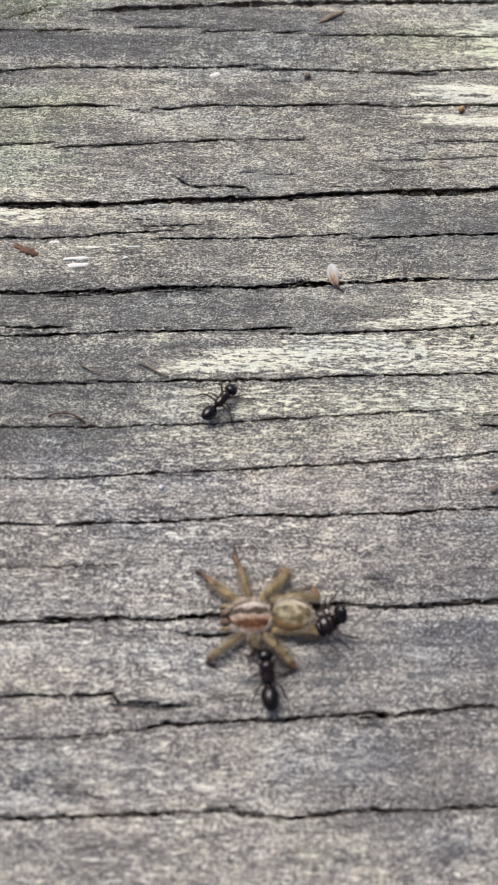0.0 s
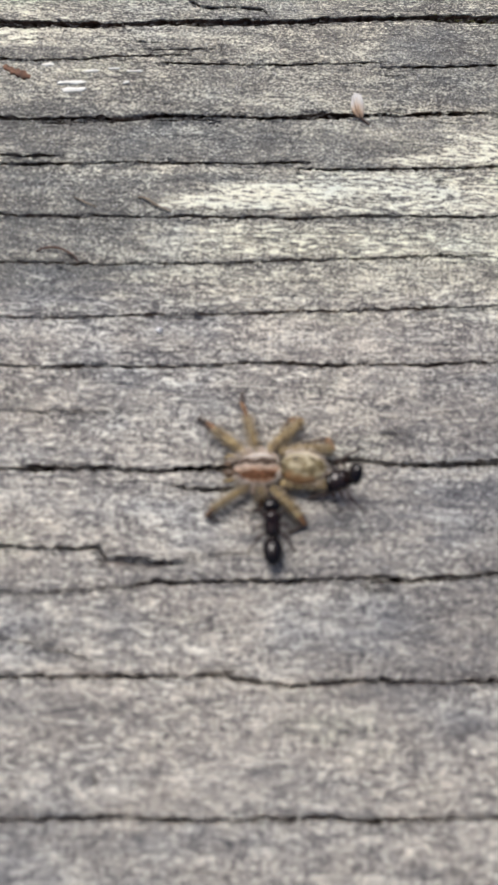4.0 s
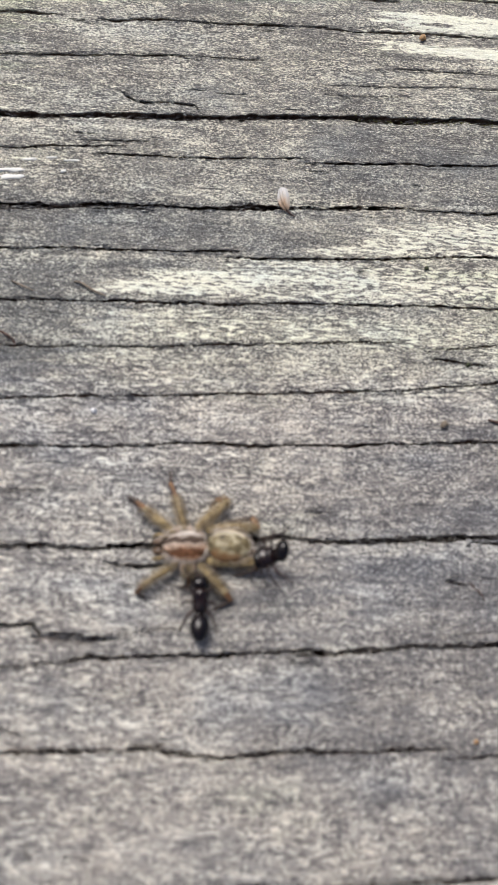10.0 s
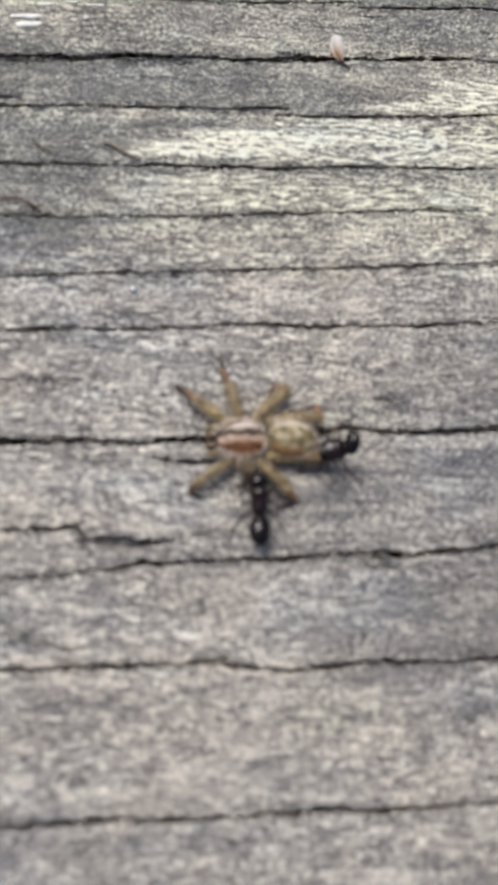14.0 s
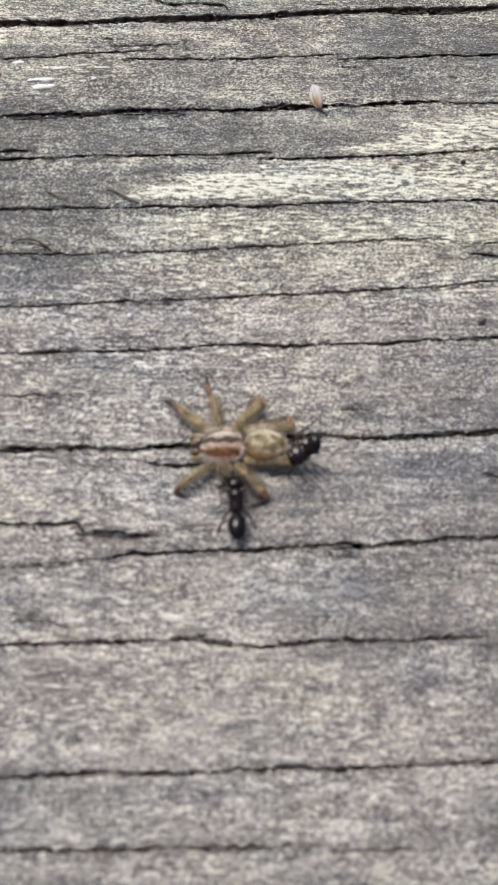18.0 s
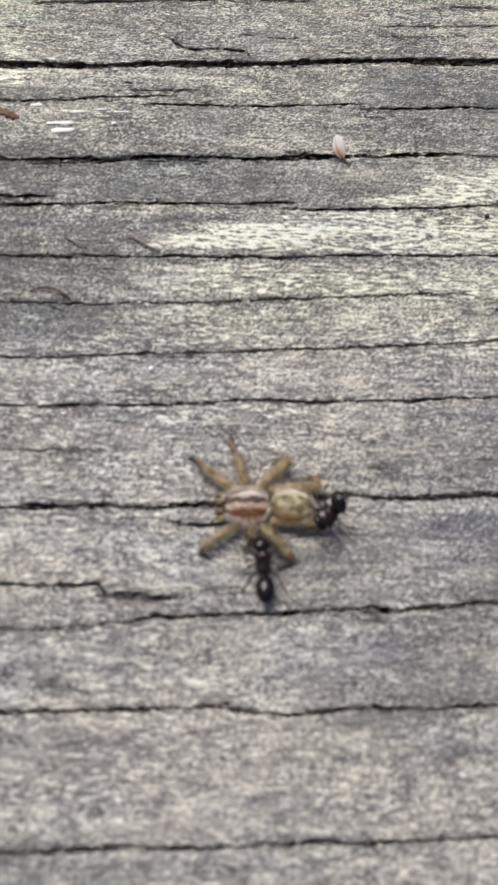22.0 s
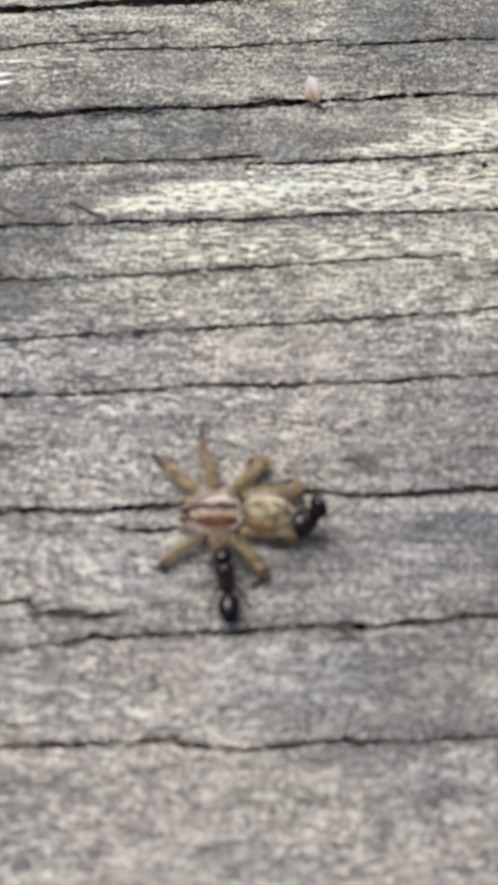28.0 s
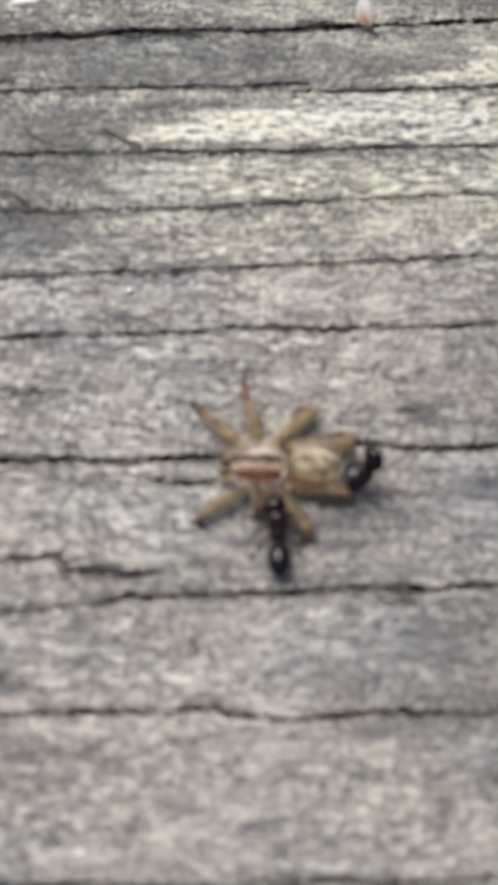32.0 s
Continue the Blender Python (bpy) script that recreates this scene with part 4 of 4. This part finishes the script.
# ---- fuzz of loose fibres along the cracks, and dust ----
def loose_fibres():
    rnd = random.Random(21)
    verts, faces = [], []
    for line in COURSES:
        px, py = np.array(line).T
        lo, hi = max(px[0], FINE_X[0]), min(px[-1], FINE_X[1])
        for _ in range(int((hi - lo) * 9)):
            x = rnd.uniform(lo, hi)
            y = float(np.interp(x, px, py)) + rnd.gauss(0, 0.24)
            z = max(top(x, y), -0.35) + 0.03
            a, n = rnd.gauss(0, 0.22), rnd.uniform(0.2, 0.75)
            r = rnd.uniform(0.014, 0.04) if rnd.random() < 0.6 else rnd.uniform(0.035, 0.075)
            dx, dy, dz = n * math.cos(a), n * math.sin(a), rnd.uniform(-0.05, 0.16)
            k = len(verts)
            verts += [((x + u) * MM, (y + v) * MM, (z + w) * MM) for u, v, w in ((0, r, 0), (0, -r, 0), (0, 0, 1.6 * r), (dx, dy, dz))]
            faces += [(k, k + 2, k + 3), (k + 2, k + 1, k + 3), (k + 1, k, k + 3), (k, k + 1, k + 2)]
    mesh = bpy.data.meshes.new("wood_fibres")
    mesh.from_pydata(verts, [], faces)
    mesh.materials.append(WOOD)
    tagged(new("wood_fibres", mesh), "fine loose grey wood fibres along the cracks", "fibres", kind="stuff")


def dust():
    rnd = random.Random(4)
    bm = bmesh.new()
    for _ in range(320):
        x, y = rnd.uniform(-30, 32), rnd.uniform(-45, 62)
        r = rnd.uniform(0.025, 0.06)
        if top(x, y) < -0.4:
            continue
        m = Matrix.Translation(Vector((x, y, top(x, y) + 0.5 * r)) * MM) @ Euler((rnd.random(), rnd.random(), rnd.random())).to_matrix().to_4x4()
        bmesh.ops.create_icosphere(bm, subdivisions=1, radius=r * MM, matrix=m)
    ob = part("sand_dust", bm, GRAIN)
    tagged(ob, "scattered glinting dust of pale sand", "dust", kind="stuff")


def moss_tufts():
    """Low cushions of moss in the damp ends of a few cracks."""
    rnd = random.Random(8)
    bm = bmesh.new()
    for x0, x1, y0, y1, n in ((16, 33, 35.75, 36.5, 90), (-24, -18.5, 56.8, 57.2, 45), (-27, -20, 40.3, 41.0, 30), (-27, -21, 58.5, 61.0, 60)):
        for _ in range(n):
            k = rnd.random()
            x, y = x0 + (x1 - x0) * k, y0 + (y1 - y0) * k + rnd.gauss(0, 0.16)
            r = rnd.uniform(0.05, 0.14)
            m = Matrix.Translation(Vector((x, y, max(top(x, y), -0.4) + 0.3 * r)) * MM) @ Euler((rnd.random(), rnd.random(), rnd.random())).to_matrix().to_4x4() @ Matrix.Diagonal((1.5, 0.8, 0.7, 1))
            bmesh.ops.create_icosphere(bm, subdivisions=1, radius=r * MM, matrix=m)
    tagged(part("moss_tufts", bm, CUSHION), "tiny olive green moss cushions in the cracks", "moss", kind="stuff")


CUSHION = shell("moss_cushion", (0.05, 0.05, 0.018), (0.19, 0.18, 0.07), 2600, 0.85)
loose_fibres()
dust()
moss_tufts()


# ---- what moves ----
def placed(x, y, z, yaw, pitch=0.0, roll=0.0):
    return pose(x * MM, y * MM, z * MM, 0, 0, yaw) @ pose(0, 0, 0, roll, pitch, 0)


def motions():
    # the spider is dragged a little along the crack
    spots = ((0, 1.65, -9.95, 0), (2, 1.8, -9.85, 0), (4.5, 1.95, -9.8, 0), (6, 1.95, -9.82, 0), (9, 1.8, -9.85, 0), (13, 1.6, -9.95, 0), (15.5, 1.65, -9.9, 0), (17, 1.65, -9.93, 0), (19, 1.65, -10.02, -0.5),
             (22, 1.68, -10.02, -0.5), (23, 1.75, -10.12, -1), (25.5, 1.72, -10.15, -1), (27.5, 2.75, -10.4, -2), (29.5, 2.65, -10.45, -2.5), (32, 2.55, -10.55, -3))
    walk(spider, [(t, placed(x, y, -0.08, a)) for t, x, y, a in spots])
    # the ant that holds a leg sways and shifts with it
    spots = ((0, 1.3, -15.25, 96), (1, 1.35, -15.2, 94), (2, 1.45, -15.15, 95), (4.5, 1.45, -15.0, 92), (6, 1.45, -15.0, 91), (8, 1.4, -15.05, 92), (9, 1.35, -15.1, 91), (10.5, 1.25, -15.15, 90), (12, 1.25, -15.2, 92), (13, 1.1, -15.25, 91), (15.5, 1.0, -15.1, 90), (16.5, 1.0, -15.25, 91),
             (17, 1.15, -15.2, 93), (19, 1.1, -15.25, 92), (21.5, 1.15, -15.3, 93), (22, 1.2, -15.2, 95), (25, 1.15, -15.2, 93), (25.5, 1.25, -15.2, 92), (27.5, 1.7, -15.5, 96), (28.2, 1.85, -15.3, 97), (29, 2.0, -15.0, 94), (30, 2.05, -14.95, 94), (31, 2.0, -15.05, 93), (32, 2.05, -15.15, 94))
    walk(puller, [(t, placed(x, y + (0.6 if t > 28.5 or 4 < t < 14 else 0.38), 0.1, a, -3)) for t, x, y, a in spots])
    # the ant at the abdomen swings its raised rear
    spots = ((0, 40), (1, 22), (2, 28), (2.5, 20), (4.5, 22), (6, 15), (8, 18), (9, 12), (10, 22), (11.5, 15), (13, 18), (15.5, 20), (16, 26), (17, 24), (18, 32), (19, 34), (20, 30), (21, 38), (22, 54), (23, 42), (24, 44), (25, 32), (25.5, 34), (27.5, 50), (28, 52), (29.5, 48), (31, 44), (32, 54))
    rows = []
    for t, a in spots:
        shift = 1.25 if t > 26.5 else 0.5 if t < 14 else 0.3
        rise = 0.2 if t < 14 else -0.2 if t > 26.5 else 0.0 if t > 20 else 0.2
        a = a - (20 if t > 19.5 else 18)
        c, s_ = math.cos(radians(a)), math.sin(radians(a))
        rows.append((t, placed(5.75 + shift + 1.2 * c, -10.95 + rise + 1.2 * s_, 0.8, a + 180, 42)))
    walk(tugger, rows)
    # the third ant runs past, leaves, crosses once more and is gone
    way = ((0, -2.55, 10.25, 50), (0.034, -2.5, 10.25, 50), (0.1, 0.9, 10.8, 17), (0.2, 2.3, 10.6, 10), (0.4, 2.9, 11.0, 22), (0.5, 3.6, 12.0, 31), (0.6, 5.0, 13.7, 45), (0.7, 5.6, 15.2, 47), (0.8, 6.2, 14.6, 10), (0.9, 5.9, 10.0, -52), (1, 6.95, 3.85, -71), (1.1, 6.9, 4.2, -44), (1.2, 8.3, 4.3, -37),
           (1.3, 9.8, 4.6, -12), (1.4, 12.7, 5.0, -5), (1.5, 14.3, 4.1, -23), (1.6, 15.4, 3.2, -28), (1.7, 16.3, 1.8, -46), (1.8, 16.2, 0.6, -61), (1.9, 16.7, -1.5, -62), (2, 18.0, -3.5, -54), (2.1, 17.7, -3.9, -71), (2.2, 17.2, -4.6, -91), (2.3, 16.3, -6.8, -107), (2.4, 15.9, -7.2, -111), (2.5, 15.3, -7.9, -116),
           (2.8, 14.2, -11.5, -110), (3.2, 15.0, -17.0, -60), (3.8, 26.0, -24.0, -30), (4.3, 36.0, -31.0, -60), (4.9, 36.0, -42.0, -130), (5.4, 23.0, -42.0, -210), (5.6, 17.1, -34.8, -235), (5.7, 16.0, -32.3, -229), (5.8, 12.4, -26.9, -225), (5.9, 10.8, -25.0, -224), (6, 5.2, -22.6, -188), (6.1, -0.5, -23.6, -148), (6.2, -2.9, -28.7, -116), (6.3, -4.3, -34.3, -116),
           (6.4, -5.1, -37.2, -111), (6.5, -5.0, -39.0, -111), (6.8, -6.0, -46.0, -113), (7.4, -9.0, -55.0, -115), (8, -12.0, -66.0, -115), (32, -12.0, -66.0, -115))
    walk(runner, [(t, placed(x, y, 0.05, a)) for t, x, y, a in way])
    for k, ob in enumerate(runner_legs):
        hip = ob.matrix_basis.copy()
        swing = 17 if k in (0, 3, 4) else -17
        walk(ob, [(0.1 * i, hip @ pose(0, 0, 0, 0, 0, swing if i % 2 else -swing)) for i in range(81)] + [(32, hip)])
    for legs in (puller_legs, tugger_legs):
        for k, ob in enumerate(legs):
            hip = ob.matrix_basis.copy()
            walk(ob, [(0.5 * i, hip @ pose(0, 0, 0, 0, 0, 6 * math.sin(1.9 * i + 2.1 * k))) for i in range(65)])


motions()
